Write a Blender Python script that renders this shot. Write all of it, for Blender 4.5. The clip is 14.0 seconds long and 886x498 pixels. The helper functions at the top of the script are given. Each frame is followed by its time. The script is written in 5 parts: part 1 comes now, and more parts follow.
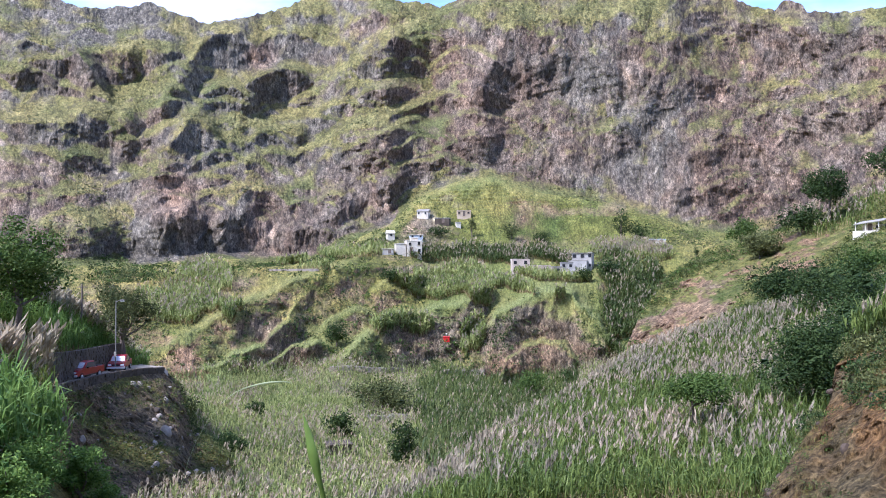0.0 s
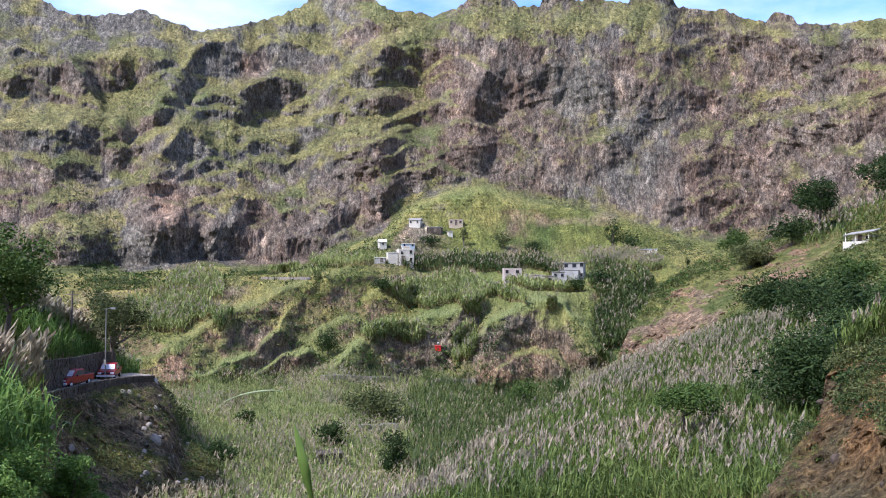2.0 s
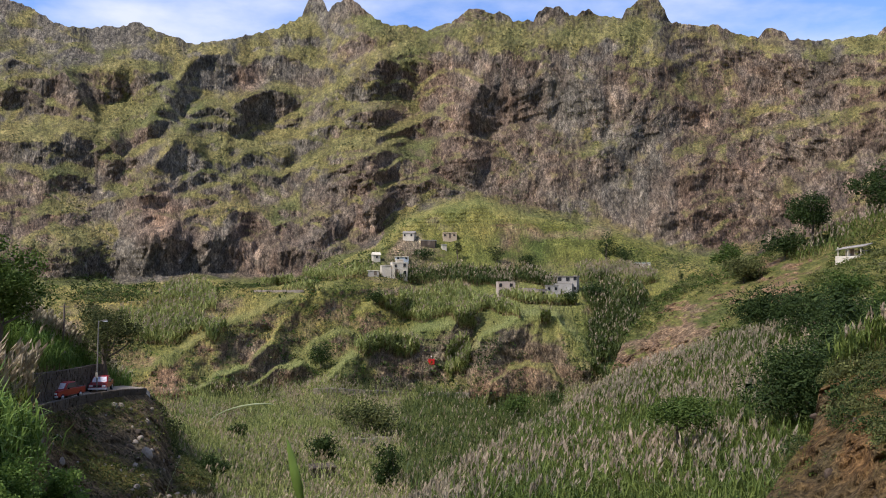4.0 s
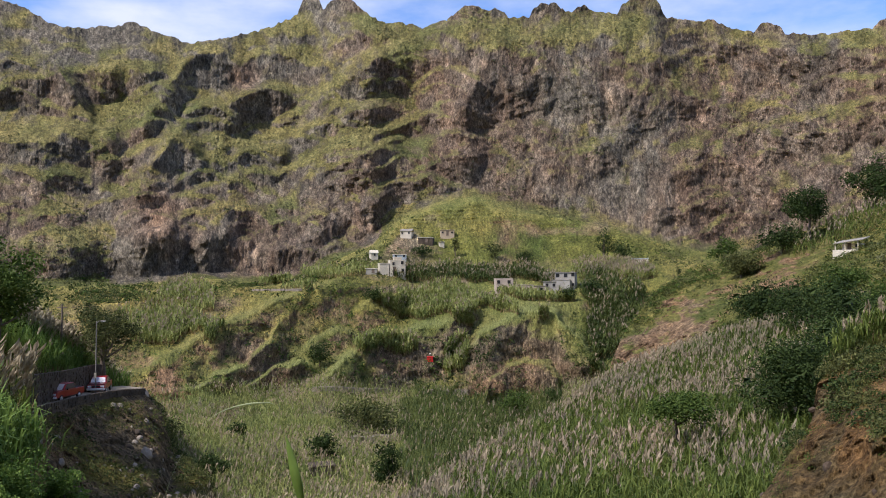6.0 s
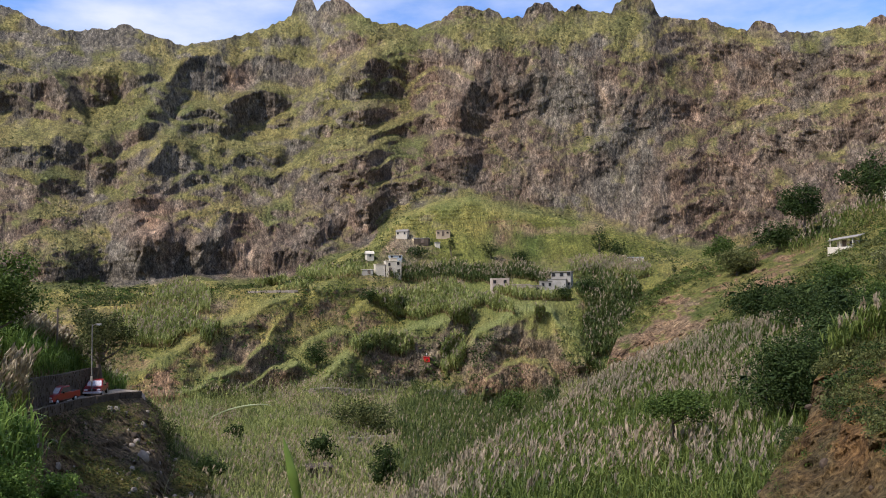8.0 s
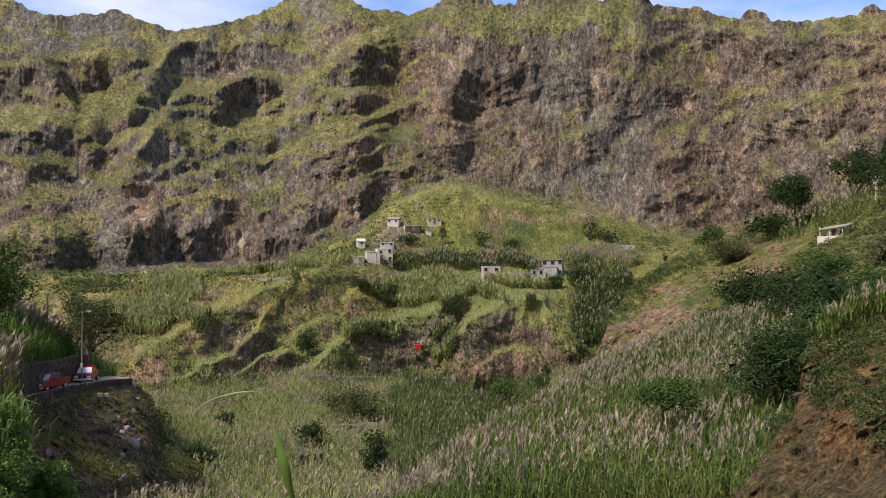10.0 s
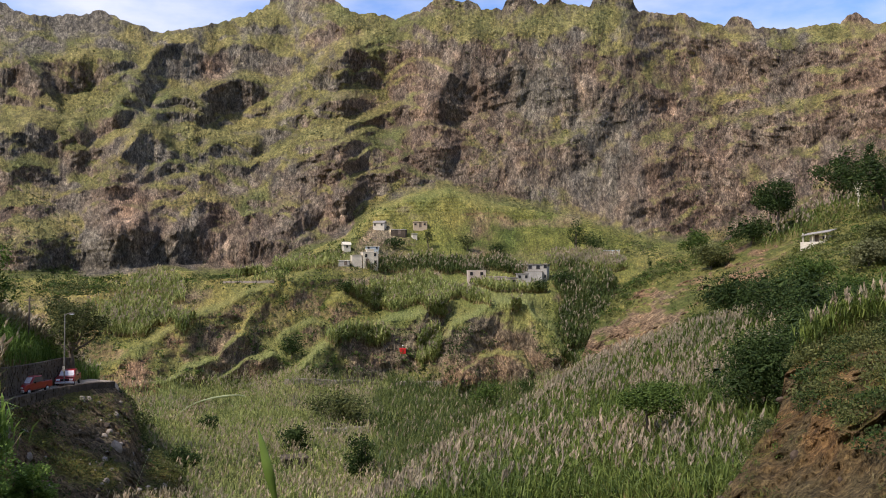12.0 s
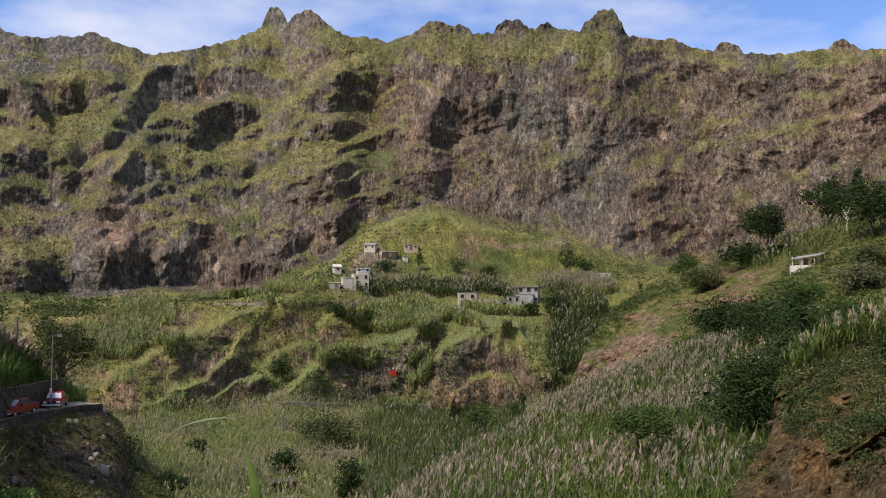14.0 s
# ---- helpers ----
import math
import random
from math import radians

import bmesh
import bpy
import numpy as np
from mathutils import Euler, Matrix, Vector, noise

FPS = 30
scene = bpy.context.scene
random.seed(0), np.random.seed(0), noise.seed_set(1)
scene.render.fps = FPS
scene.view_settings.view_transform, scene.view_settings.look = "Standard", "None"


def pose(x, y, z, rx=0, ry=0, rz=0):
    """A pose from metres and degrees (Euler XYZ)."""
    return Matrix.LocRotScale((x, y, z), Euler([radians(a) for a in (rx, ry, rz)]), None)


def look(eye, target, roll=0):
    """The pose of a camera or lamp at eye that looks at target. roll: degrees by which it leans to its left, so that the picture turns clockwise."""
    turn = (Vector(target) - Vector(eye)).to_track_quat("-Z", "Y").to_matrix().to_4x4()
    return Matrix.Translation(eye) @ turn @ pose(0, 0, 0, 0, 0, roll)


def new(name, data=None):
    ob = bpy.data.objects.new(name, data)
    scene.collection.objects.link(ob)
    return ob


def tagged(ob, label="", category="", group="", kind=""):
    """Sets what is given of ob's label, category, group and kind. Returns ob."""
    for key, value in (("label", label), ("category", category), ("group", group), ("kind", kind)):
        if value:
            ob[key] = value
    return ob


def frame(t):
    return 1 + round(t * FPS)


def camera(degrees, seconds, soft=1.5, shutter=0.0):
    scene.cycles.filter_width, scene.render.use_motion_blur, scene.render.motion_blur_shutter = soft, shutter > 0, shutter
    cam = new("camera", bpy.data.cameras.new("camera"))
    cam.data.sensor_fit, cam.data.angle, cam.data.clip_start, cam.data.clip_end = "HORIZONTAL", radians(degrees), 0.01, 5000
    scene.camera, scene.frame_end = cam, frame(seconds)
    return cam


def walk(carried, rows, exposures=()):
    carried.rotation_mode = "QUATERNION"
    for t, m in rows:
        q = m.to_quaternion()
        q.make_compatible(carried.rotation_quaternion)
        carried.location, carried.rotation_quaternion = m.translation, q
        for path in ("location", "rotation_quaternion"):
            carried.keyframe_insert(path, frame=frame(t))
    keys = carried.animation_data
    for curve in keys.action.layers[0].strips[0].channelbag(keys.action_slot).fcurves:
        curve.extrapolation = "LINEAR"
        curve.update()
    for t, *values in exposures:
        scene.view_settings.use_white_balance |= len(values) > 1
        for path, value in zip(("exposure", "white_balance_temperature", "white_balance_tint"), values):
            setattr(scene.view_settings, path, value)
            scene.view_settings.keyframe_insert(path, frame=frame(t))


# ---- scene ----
EYE = 1.7
cam = camera(54.0, 14.0, soft=1.0)
ROWS = [
    (0.0, 91.228, -0.061, 0.831),
    (0.5, 91.2, -0.131, 0.632),
    (1.0, 91.154, -0.228, 0.363),
    (1.5, 91.4, -0.286, 0.312),
    (2.0, 91.82, -0.286, 0.291),
    (2.5, 92.135, -0.282, 0.214),
    (3.0, 92.489, -0.416, 0.007),
    (5.5, 92.75, -0.272, -0.345),
    (6.0, 92.518, 0.064, -0.256),
    (6.5, 92.494, 0.51, 0.029),
    (7.0, 92.5, 0.699, 0.031),
    (7.5, 92.452, 0.611, -0.212),
    (8.0, 92.534, 0.533, -0.512),
    (10.5, 91.633, 0.341, -1.185),
    (11.0, 91.821, 0.325, -1.35),
    (11.5, 91.855, 0.287, -1.693),
    (12.0, 91.977, 0.113, -2.045),
    (12.5, 92.513, -0.04, -2.379),
    (13.0, 93.025, -0.143, -2.469),
    (13.5, 93.275, -0.17, -2.626),
    (14.0, 93.456, -0.039, -2.656),
]
EXPOSURES = [(0, 1.98, 5050, 22), (1.5, 1.98, 5050, 22), (2.0, 1.7, 5200, 20), (2.5, 1.35, 5600, 17), (3, 1.14, 5900, 17), (5.5, 1.14, 5950, 17), (8, 1.14, 5950, 17), (11, 1.18, 6200, 17), (13, 1.2, 6200, 17), (13.5, 1.15, 6200, 17), (14, 0.95, 6050, 17)]
walk(cam, [(t, pose(0, 0, EYE, rx, ry, rz)) for t, rx, ry, rz in ROWS], EXPOSURES)

# ---- world and sun ----
SUN_BEARING, SUN_HEIGHT = -124.0, 51.0
world = bpy.data.worlds.new("sky")
scene.world = world
world.use_nodes = True
wn, wl = world.node_tree.nodes, world.node_tree.links
wn.clear()
w_out = wn.new("ShaderNodeOutputWorld")
w_bg = wn.new("ShaderNodeBackground")
w_sky = wn.new("ShaderNodeTexSky")
w_sky.sky_type = "NISHITA"
w_sky.sun_disc = False
w_sky.sun_elevation = radians(SUN_HEIGHT)
w_sky.sun_rotation = radians(SUN_BEARING)
w_sky.altitude = 2600
w_sky.air_density, w_sky.dust_density, w_sky.ozone_density = 0.85, 0.2, 3.0
w_geo = wn.new("ShaderNodeTexCoord")
w_map = wn.new("ShaderNodeMapping")
w_map.inputs["Scale"].default_value = (1.6, 1.6, 4.5)
w_map.inputs["Location"].default_value = (2.1, 0.9, 0.3)
w_noise = wn.new("ShaderNodeTexNoise")
w_noise.inputs["Scale"].default_value = 2.1
w_noise.inputs["Detail"].default_value = 9.0
w_noise.inputs["Roughness"].default_value = 0.55
w_ramp = wn.new("ShaderNodeValToRGB")
w_ramp.color_ramp.elements[0].position = 0.44
w_ramp.color_ramp.elements[1].position = 0.68
w_mix = wn.new("ShaderNodeMix")
w_mix.data_type = "RGBA"
w_mix.inputs["B"].default_value = (3.3, 3.5, 3.9, 1)
wl.new(w_geo.outputs["Generated"], w_map.inputs["Vector"])
wl.new(w_map.outputs["Vector"], w_noise.inputs["Vector"])
wl.new(w_noise.outputs["Fac"], w_ramp.inputs["Fac"])
wl.new(w_ramp.outputs["Color"], w_mix.inputs["Factor"])
wl.new(w_sky.outputs["Color"], w_mix.inputs["A"])
wl.new(w_mix.outputs["Result"], w_bg.inputs["Color"])
w_bg.inputs["Strength"].default_value = 0.115
wl.new(w_bg.outputs["Background"], w_out.inputs["Surface"])

sun_data = bpy.data.lights.new("sun", "SUN")
sun_data.energy = 2.45
sun_data.angle = radians(6.0)
sun_data.color = (1.0, 0.94, 0.84)
sun = new("sun", sun_data)
_a, _e = radians(SUN_BEARING), radians(SUN_HEIGHT)
sun.matrix_world = look((600 * math.sin(_a) * math.cos(_e), 600 * math.cos(_a) * math.cos(_e), 600 * math.sin(_e)), (0, 0, 0))

# ---- helpers of this scene ----
def at(az, el, r):
    """Place at a bearing and elevation (degrees, from the eye) and a distance along that line."""
    a, e = np.radians(az), np.radians(el)
    return np.stack([r * np.cos(e) * np.sin(a), r * np.cos(e) * np.cos(a), EYE + r * np.sin(e)], -1)


def smooth(x):
    x = np.clip(x, 0, 1)
    return x * x * (3 - 2 * x)


def _hash(i, j, k, seed):
    n = (i * 374761393 + j * 668265263 + k * 2147483647 + seed * 1274126177) & 0xFFFFFFFF
    n = ((n ^ (n >> 13)) * 1274126177) & 0xFFFFFFFF
    n = ((n ^ (n >> 16)) * 2246822519) & 0xFFFFFFFF
    return ((n ^ (n >> 15)) & 0xFFFF) / 32767.5 - 1.0


def vnoise(p, seed=0):
    """Value noise in -1..1 for an array of places."""
    q = np.floor(p).astype(np.int64)
    t = p - q
    t = t * t * t * (t * (t * 6 - 15) + 10)
    out = 0
    for di in (0, 1):
        for dj in (0, 1):
            for dk in (0, 1):
                w = (t[..., 0] if di else 1 - t[..., 0]) * (t[..., 1] if dj else 1 - t[..., 1]) * (t[..., 2] if dk else 1 - t[..., 2])
                out = out + w * _hash(q[..., 0] + di, q[..., 1] + dj, q[..., 2] + dk, seed)
    return out


def fbm(p, size, octaves=4, seed=0, rough=0.5):
    out, amp, s = 0, 1.0, 1.0 / size
    for o in range(octaves):
        out = out + amp * vnoise(p * s + 17.3 * o, seed + o)
        amp *= rough
        s *= 2.03
    return out


def ridged(p, size, octaves=4, seed=0):
    out, amp, s = 0, 1.0, 1.0 / size
    for o in range(octaves):
        out = out + amp * (1 - 2.2 * np.abs(vnoise(p * s + 9.1 * o, seed + o)))
        amp *= 0.5
        s *= 2.07
    return out


def mesh_np(name, verts, faces, mats, index=None, smooth_faces=True, attrs=None):
    """A mesh from arrays: faces is n x 3 or n x 4."""
    me = bpy.data.meshes.new(name)
    verts = np.asarray(verts, np.float32).reshape(-1, 3)
    faces = np.asarray(faces, np.int32)
    n, k = faces.shape
    me.vertices.add(len(verts))
    me.vertices.foreach_set("co", verts.ravel())
    me.loops.add(n * k)
    me.loops.foreach_set("vertex_index", faces.ravel())
    me.polygons.add(n)
    me.polygons.foreach_set("loop_start", np.arange(0, n * k, k, dtype=np.int32))
    for m in mats:
        me.materials.append(m)
    if index is not None:
        me.polygons.foreach_set("material_index", np.asarray(index, np.int32))
    me.polygons.foreach_set("use_smooth", np.full(n, smooth_faces))
    for key, value in (attrs or {}).items():
        a = me.attributes.new(key, "FLOAT_COLOR", "POINT")
        a.data.foreach_set("color", np.asarray(value, np.float32).ravel())
    me.update(calc_edges=True)
    me.validate()
    return me


def grid_faces(rows, cols):
    i = np.arange((rows - 1) * cols).reshape(rows - 1, cols)[:, :-1].ravel()
    return np.stack([i, i + 1, i + cols + 1, i + cols], -1)


def grid_normals(p):
    du = np.gradient(p, axis=1)
    dv = np.gradient(p, axis=0)
    n = np.cross(du, dv)
    n /= np.linalg.norm(n, axis=-1, keepdims=True) + 1e-9
    return n


def column(curve, az):
    """Elevation and distance of a line of (bearing, elevation, distance) at the bearings az."""
    c = np.array(curve, float)
    return np.interp(az, c[:, 0], c[:, 1]), np.interp(az, c[:, 0], c[:, 2])

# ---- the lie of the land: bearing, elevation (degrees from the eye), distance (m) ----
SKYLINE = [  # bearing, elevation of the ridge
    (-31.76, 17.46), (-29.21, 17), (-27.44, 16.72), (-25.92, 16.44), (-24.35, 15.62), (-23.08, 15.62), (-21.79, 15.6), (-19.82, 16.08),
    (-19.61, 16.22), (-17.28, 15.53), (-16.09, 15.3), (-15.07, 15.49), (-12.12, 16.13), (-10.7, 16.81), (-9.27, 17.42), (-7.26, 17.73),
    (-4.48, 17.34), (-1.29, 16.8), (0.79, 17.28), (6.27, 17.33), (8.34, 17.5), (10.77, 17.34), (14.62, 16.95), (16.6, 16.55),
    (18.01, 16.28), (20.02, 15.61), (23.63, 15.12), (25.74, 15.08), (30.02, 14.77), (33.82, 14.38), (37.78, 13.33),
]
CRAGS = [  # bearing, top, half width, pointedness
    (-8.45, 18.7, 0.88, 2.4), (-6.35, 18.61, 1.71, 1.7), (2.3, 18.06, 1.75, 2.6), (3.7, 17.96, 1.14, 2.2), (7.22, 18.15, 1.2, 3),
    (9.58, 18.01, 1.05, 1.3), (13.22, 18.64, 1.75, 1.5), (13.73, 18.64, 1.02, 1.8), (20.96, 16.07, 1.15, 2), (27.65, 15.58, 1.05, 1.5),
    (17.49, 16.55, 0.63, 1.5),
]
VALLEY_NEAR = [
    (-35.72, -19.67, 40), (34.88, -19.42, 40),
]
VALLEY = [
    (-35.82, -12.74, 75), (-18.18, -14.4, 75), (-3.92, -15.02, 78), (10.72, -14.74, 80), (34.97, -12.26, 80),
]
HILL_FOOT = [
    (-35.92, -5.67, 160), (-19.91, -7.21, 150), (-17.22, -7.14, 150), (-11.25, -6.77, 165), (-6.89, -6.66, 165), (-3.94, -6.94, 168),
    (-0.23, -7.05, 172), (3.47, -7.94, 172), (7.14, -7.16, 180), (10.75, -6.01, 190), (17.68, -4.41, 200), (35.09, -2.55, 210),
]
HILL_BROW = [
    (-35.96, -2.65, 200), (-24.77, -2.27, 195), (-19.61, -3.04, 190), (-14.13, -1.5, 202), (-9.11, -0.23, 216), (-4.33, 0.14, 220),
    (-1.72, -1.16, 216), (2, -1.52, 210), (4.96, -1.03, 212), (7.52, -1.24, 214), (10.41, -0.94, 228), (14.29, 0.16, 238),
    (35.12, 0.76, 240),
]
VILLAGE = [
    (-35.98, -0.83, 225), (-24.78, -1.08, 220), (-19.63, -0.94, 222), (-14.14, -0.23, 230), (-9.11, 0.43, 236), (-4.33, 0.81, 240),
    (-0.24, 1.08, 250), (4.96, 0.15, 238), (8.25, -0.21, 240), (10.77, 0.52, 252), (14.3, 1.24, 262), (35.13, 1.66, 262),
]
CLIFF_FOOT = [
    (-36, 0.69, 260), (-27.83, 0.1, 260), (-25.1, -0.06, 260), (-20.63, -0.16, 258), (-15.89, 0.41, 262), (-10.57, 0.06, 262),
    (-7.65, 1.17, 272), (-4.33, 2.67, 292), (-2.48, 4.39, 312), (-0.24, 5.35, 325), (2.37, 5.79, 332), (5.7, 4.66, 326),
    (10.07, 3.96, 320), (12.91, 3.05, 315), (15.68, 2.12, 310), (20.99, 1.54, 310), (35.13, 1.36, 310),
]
MOUNTAIN_SPURS = []  # prominence, reach below, width of its top, crest line
MOUNTAIN_SPURS.append((60, 4, 0.35, [(-28.12, 12.22), (-26.45, 13.37), (-24.68, 13.27), (-23.92, 13.09), (-23.14, 12.2), (-22.33, 11.05), (-21.52, 9.78)]))
MOUNTAIN_SPURS.append((40, 2.5, 0.3, [(-22.85, 12.88), (-22.08, 13.36), (-21.31, 13.6), (-19.38, 13.49), (-17.9, 13.32), (-17.06, 13.01)]))
MOUNTAIN_SPURS.append((50, 3, 0.35, [(-19.44, 9.35), (-18.5, 11.02), (-17.87, 12.2), (-16.9, 13.43), (-15.57, 14.6), (-14.65, 14.91), (-13.5, 14.79), (-12.75, 13.67)]))
MOUNTAIN_SPURS.append((46, 3.4, 0.3, [(-17.16, 9.91), (-16.51, 10.99), (-15.94, 11.37), (-15.34, 11.52), (-14.31, 11.41), (-13.43, 10.75), (-12.88, 9.51)]))
MOUNTAIN_SPURS.append((34, 2.4, 0.35, [(-13.96, 11.5), (-12.93, 12.43), (-11.46, 13.04), (-10.1, 12.62), (-9.01, 11.6)]))
MOUNTAIN_SPURS.append((55, 6, 0.35, [(-28.02, 9.07), (-25.73, 8.88), (-24.25, 8.87), (-23.66, 9.28), (-23.06, 9.62), (-21.83, 9.62), (-20.88, 9.39), (-19.91, 8.84), (-19.37, 7.88)]))
MOUNTAIN_SPURS.append((45, 6, 0.4, [(-20.11, 3.89), (-19.36, 5.99), (-18.75, 7.46), (-18.12, 8.54), (-17.38, 9.48), (-16.66, 10.22), (-16.04, 9.28), (-15.26, 7.63)]))
MOUNTAIN_SPURS.append((36, 4.5, 0.35, [(-14.89, 5.95), (-14.28, 6.61), (-13.54, 7.06), (-12.15, 7.32), (-10.38, 7.24), (-9.32, 7.99), (-7.16, 8.85), (-4.23, 10.02), (-2.19, 11.15)]))
MOUNTAIN_SPURS.append((30, 4, 0.35, [(-12.46, 5.02), (-11.06, 5.41), (-10.0, 5.65), (-8.59, 6.92), (-5.69, 8.52), (-2.74, 9.68), (-0.5, 9.12), (0.82, 7.58)]))
MOUNTAIN_SPURS.append((30, 3, 0.3, [(-13.55, 7.81), (-12.69, 8.66), (-11.65, 8.99), (-10.58, 8.89), (-9.68, 8.3)]))
MOUNTAIN_SPURS.append((50, 8, 0.5, [(0.81, 10.89), (1.93, 12.36), (2.87, 15.06), (3.63, 15.67), (4.95, 16.01), (7.02, 16.12), (10.02, 15.94), (12.24, 16.62), (14.07, 16.01), (15.13, 14.55)]))
MOUNTAIN_SPURS.append((42, 3.5, 0.5, [(-10.43, 10.61), (-7.93, 12.15), (-5.75, 13.94), (-3.53, 15.43), (-0.53, 16.63), (0.98, 16.65), (2.12, 15.59)]))
MOUNTAIN_SPURS.append((26, 2.6, 0.3, [(-7.88, 8.36), (-5.7, 9.11), (-3.49, 10.4), (-0.88, 11.31), (0.99, 10.89)]))
MOUNTAIN_SPURS.append((20, 2, 0.25, [(-3.7, 13.29), (-3.14, 13.59), (-2.58, 13.67), (-1.94, 13.11)]))
MOUNTAIN_SPURS.append((28, 2.5, 0.3, [(-7.0, 10.74), (-6.27, 11.41), (-4.99, 11.81), (-3.5, 11.92), (-2.38, 11.51)]))
MOUNTAIN_SPURS.append((28, 2.5, 0.3, [(-10.05, 9.19), (-8.99, 10.31), (-7.18, 10.88), (-6.08, 10.55)]))
MOUNTAIN_SPURS.append((40, 4, 0.4, [(13.2, 3.07), (14.3, 4.89), (15.4, 7.33), (17.18, 8.36), (18.58, 7.95), (20.95, 6.44), (21.93, 5.42)]))
MOUNTAIN_SPURS.append((30, 2.5, 0.35, [(19.6, 7.27), (20.99, 8.79), (22.35, 9.87), (24.67, 10.41), (26.91, 10.78), (29.93, 11.62), (33.75, 12.21)]))
MOUNTAIN_SPURS.append((26, 2.5, 0.4, [(17.64, 15.03), (20.42, 14.56), (24.09, 13.91), (27.31, 14.18), (30.01, 14.39), (33.79, 13.46)]))
MOUNTAIN_SPURS.append((32, 3, 0.3, [(14.76, 13.87), (16.18, 12.39), (17.93, 11.38), (19.47, 9.93)]))
MOUNTAIN_SPURS.append((30, 3, 0.35, [(-11.58, 15.99), (-10.52, 16.51), (-9.25, 16.31), (-8.69, 15.3), (-8.81, 13.36)]))
MOUNTAIN_SPURS.append((26, 3, 0.35, [(-8.3, 13.02), (-7.6, 15.35), (-6.51, 16.45), (-4.66, 16.7), (-2.79, 16.23)]))
MOUNTAIN_SPURS.append((22, 3, 0.3, [(9.22, 8.64), (11.07, 9.33), (12.93, 12.17), (14.04, 13.55)]))
MOUNTAIN_SPURS.append((22, 2.5, 0.3, [(22.4, 12.01), (24.06, 12.39), (26.31, 12.03), (28.51, 12.81), (30.91, 12.87)]))
MOUNTAIN_SPURS.append((20, 2, 0.3, [(-2.73, 7.55), (-0.5, 8.01), (1.0, 8.69), (2.87, 8.69)]))
HILL_SPURS = []  # prominence, reach below, width of its top, crest line
HILL_SPURS.append((17, 2.6, 0.35, [(-20.74, -6.31), (-19.92, -5.55), (-18.25, -4.76), (-15.52, -3.32), (-13.06, -2.05), (-10.56, -0.82), (-9.11, -0.12), (-6.92, 0.51), (-3.96, 1.26)]))
HILL_SPURS.append((12, 2.2, 0.3, [(-17.22, -6.44), (-14.8, -5.98), (-12.87, -4.87), (-11.27, -3.7), (-10.19, -2.25), (-9.47, -0.97), (-8.56, -0.23)]))
HILL_SPURS.append((15, 2.8, 0.35, [(-9.08, -6.99), (-7.63, -6.18), (-6.16, -4.73), (-4.32, -3.45), (-1.72, -2.64), (0.88, -2.08), (2.74, -1.41)]))
HILL_SPURS.append((17, 3.2, 0.4, [(0.88, -5.4), (1.55, -4.48), (2.29, -3.56), (3.11, -2.81), (4.22, -2.07), (5.69, -1.44), (7.52, -1.54), (8.97, -2.77), (10.22, -4.57), (10.75, -6.01)]))
HILL_SPURS.append((8, 2, 0.3, [(2.74, -7.58), (3.48, -6.12), (4.4, -5.09), (5.69, -4.71), (7.15, -5.06), (8.23, -6.42)]))
HILL_SPURS.append((9, 1.6, 0.4, [(-11.28, -0.6), (-9.84, 0.06), (-7.65, 0.99), (-4.7, 1.41), (-2.47, 1.04), (-1.35, 0.15)]))
HILL_SPURS.append((12, 2.4, 0.4, [(-8.02, 0.88), (-6.18, 1.7), (-4.7, 2.45), (-2.48, 4.31), (-0.24, 5.21), (2.74, 5.75), (5.7, 4.7), (7.17, 4.21)]))
HILL_SPURS.append((8, 1.8, 0.25, [(-9.09, -4.27), (-8.0, -3.25), (-6.54, -2.63), (-5.06, -3.04)]))
HILL_SPURS.append((8, 1.8, 0.25, [(-13.75, -6.71), (-11.97, -6.04), (-10.54, -5.05), (-9.09, -4.63), (-8.0, -5.08)]))
HILL_SPURS.append((7, 1.6, 0.25, [(-6.17, -1.71), (-4.69, -0.97), (-3.21, -0.6), (-1.72, -0.97)]))
SLOPE_NEAR = [
    (-11.15, -26.14, 28), (34.88, -19.42, 28),
]
SLOPE_LOW = [
    (-11.19, -18.79, 44), (-3.92, -16.55, 44), (3.47, -15.51, 42), (17.62, -14.61, 40), (34.97, -11.97, 40),
]
SLOPE_BROW = [
    (-11.18, -19.97, 46), (-4.28, -17.17, 50), (-2.07, -15.38, 53), (1.63, -12.57, 60), (5.31, -10.32, 68), (8.95, -8.11, 78),
    (11.11, -6.63, 86), (13.57, -5.55, 90), (16.33, -4.64, 92), (19.01, -3.97, 92), (26.14, -2.53, 85), (35.1, -0.94, 85),
]
BANK_FOOT = [
    (-11.16, -24.68, 60), (-4.27, -22.55, 70), (1.63, -18.72, 85), (5.31, -14.61, 95), (8.95, -10.33, 105), (10.57, -7.44, 108),
    (11.64, -5.98, 112), (14.27, -4.5, 118), (19.02, -2.46, 115), (26.16, 0.16, 108), (35.14, 2.27, 105),
]
BANK_TOP = [
    (-11.15, -25.27, 70), (-4.27, -23.17, 80), (1.63, -19.37, 95), (5.31, -15.29, 105), (8.95, -10.68, 115), (10.57, -6.73, 118),
    (11.18, -4.74, 120), (11.9, -3.1, 128), (13.6, -0.63, 140), (16.02, 0.98, 150), (19.04, 1.74, 155), (21.64, 3.08, 158),
    (23.53, 3.55, 160), (26.2, 4.63, 165), (29.99, 5.91, 165), (35.2, 7.07, 165),
]
ROCK_FOOT = [
    (18.45, -20.54, 16), (37.92, -17.62, 15),
]
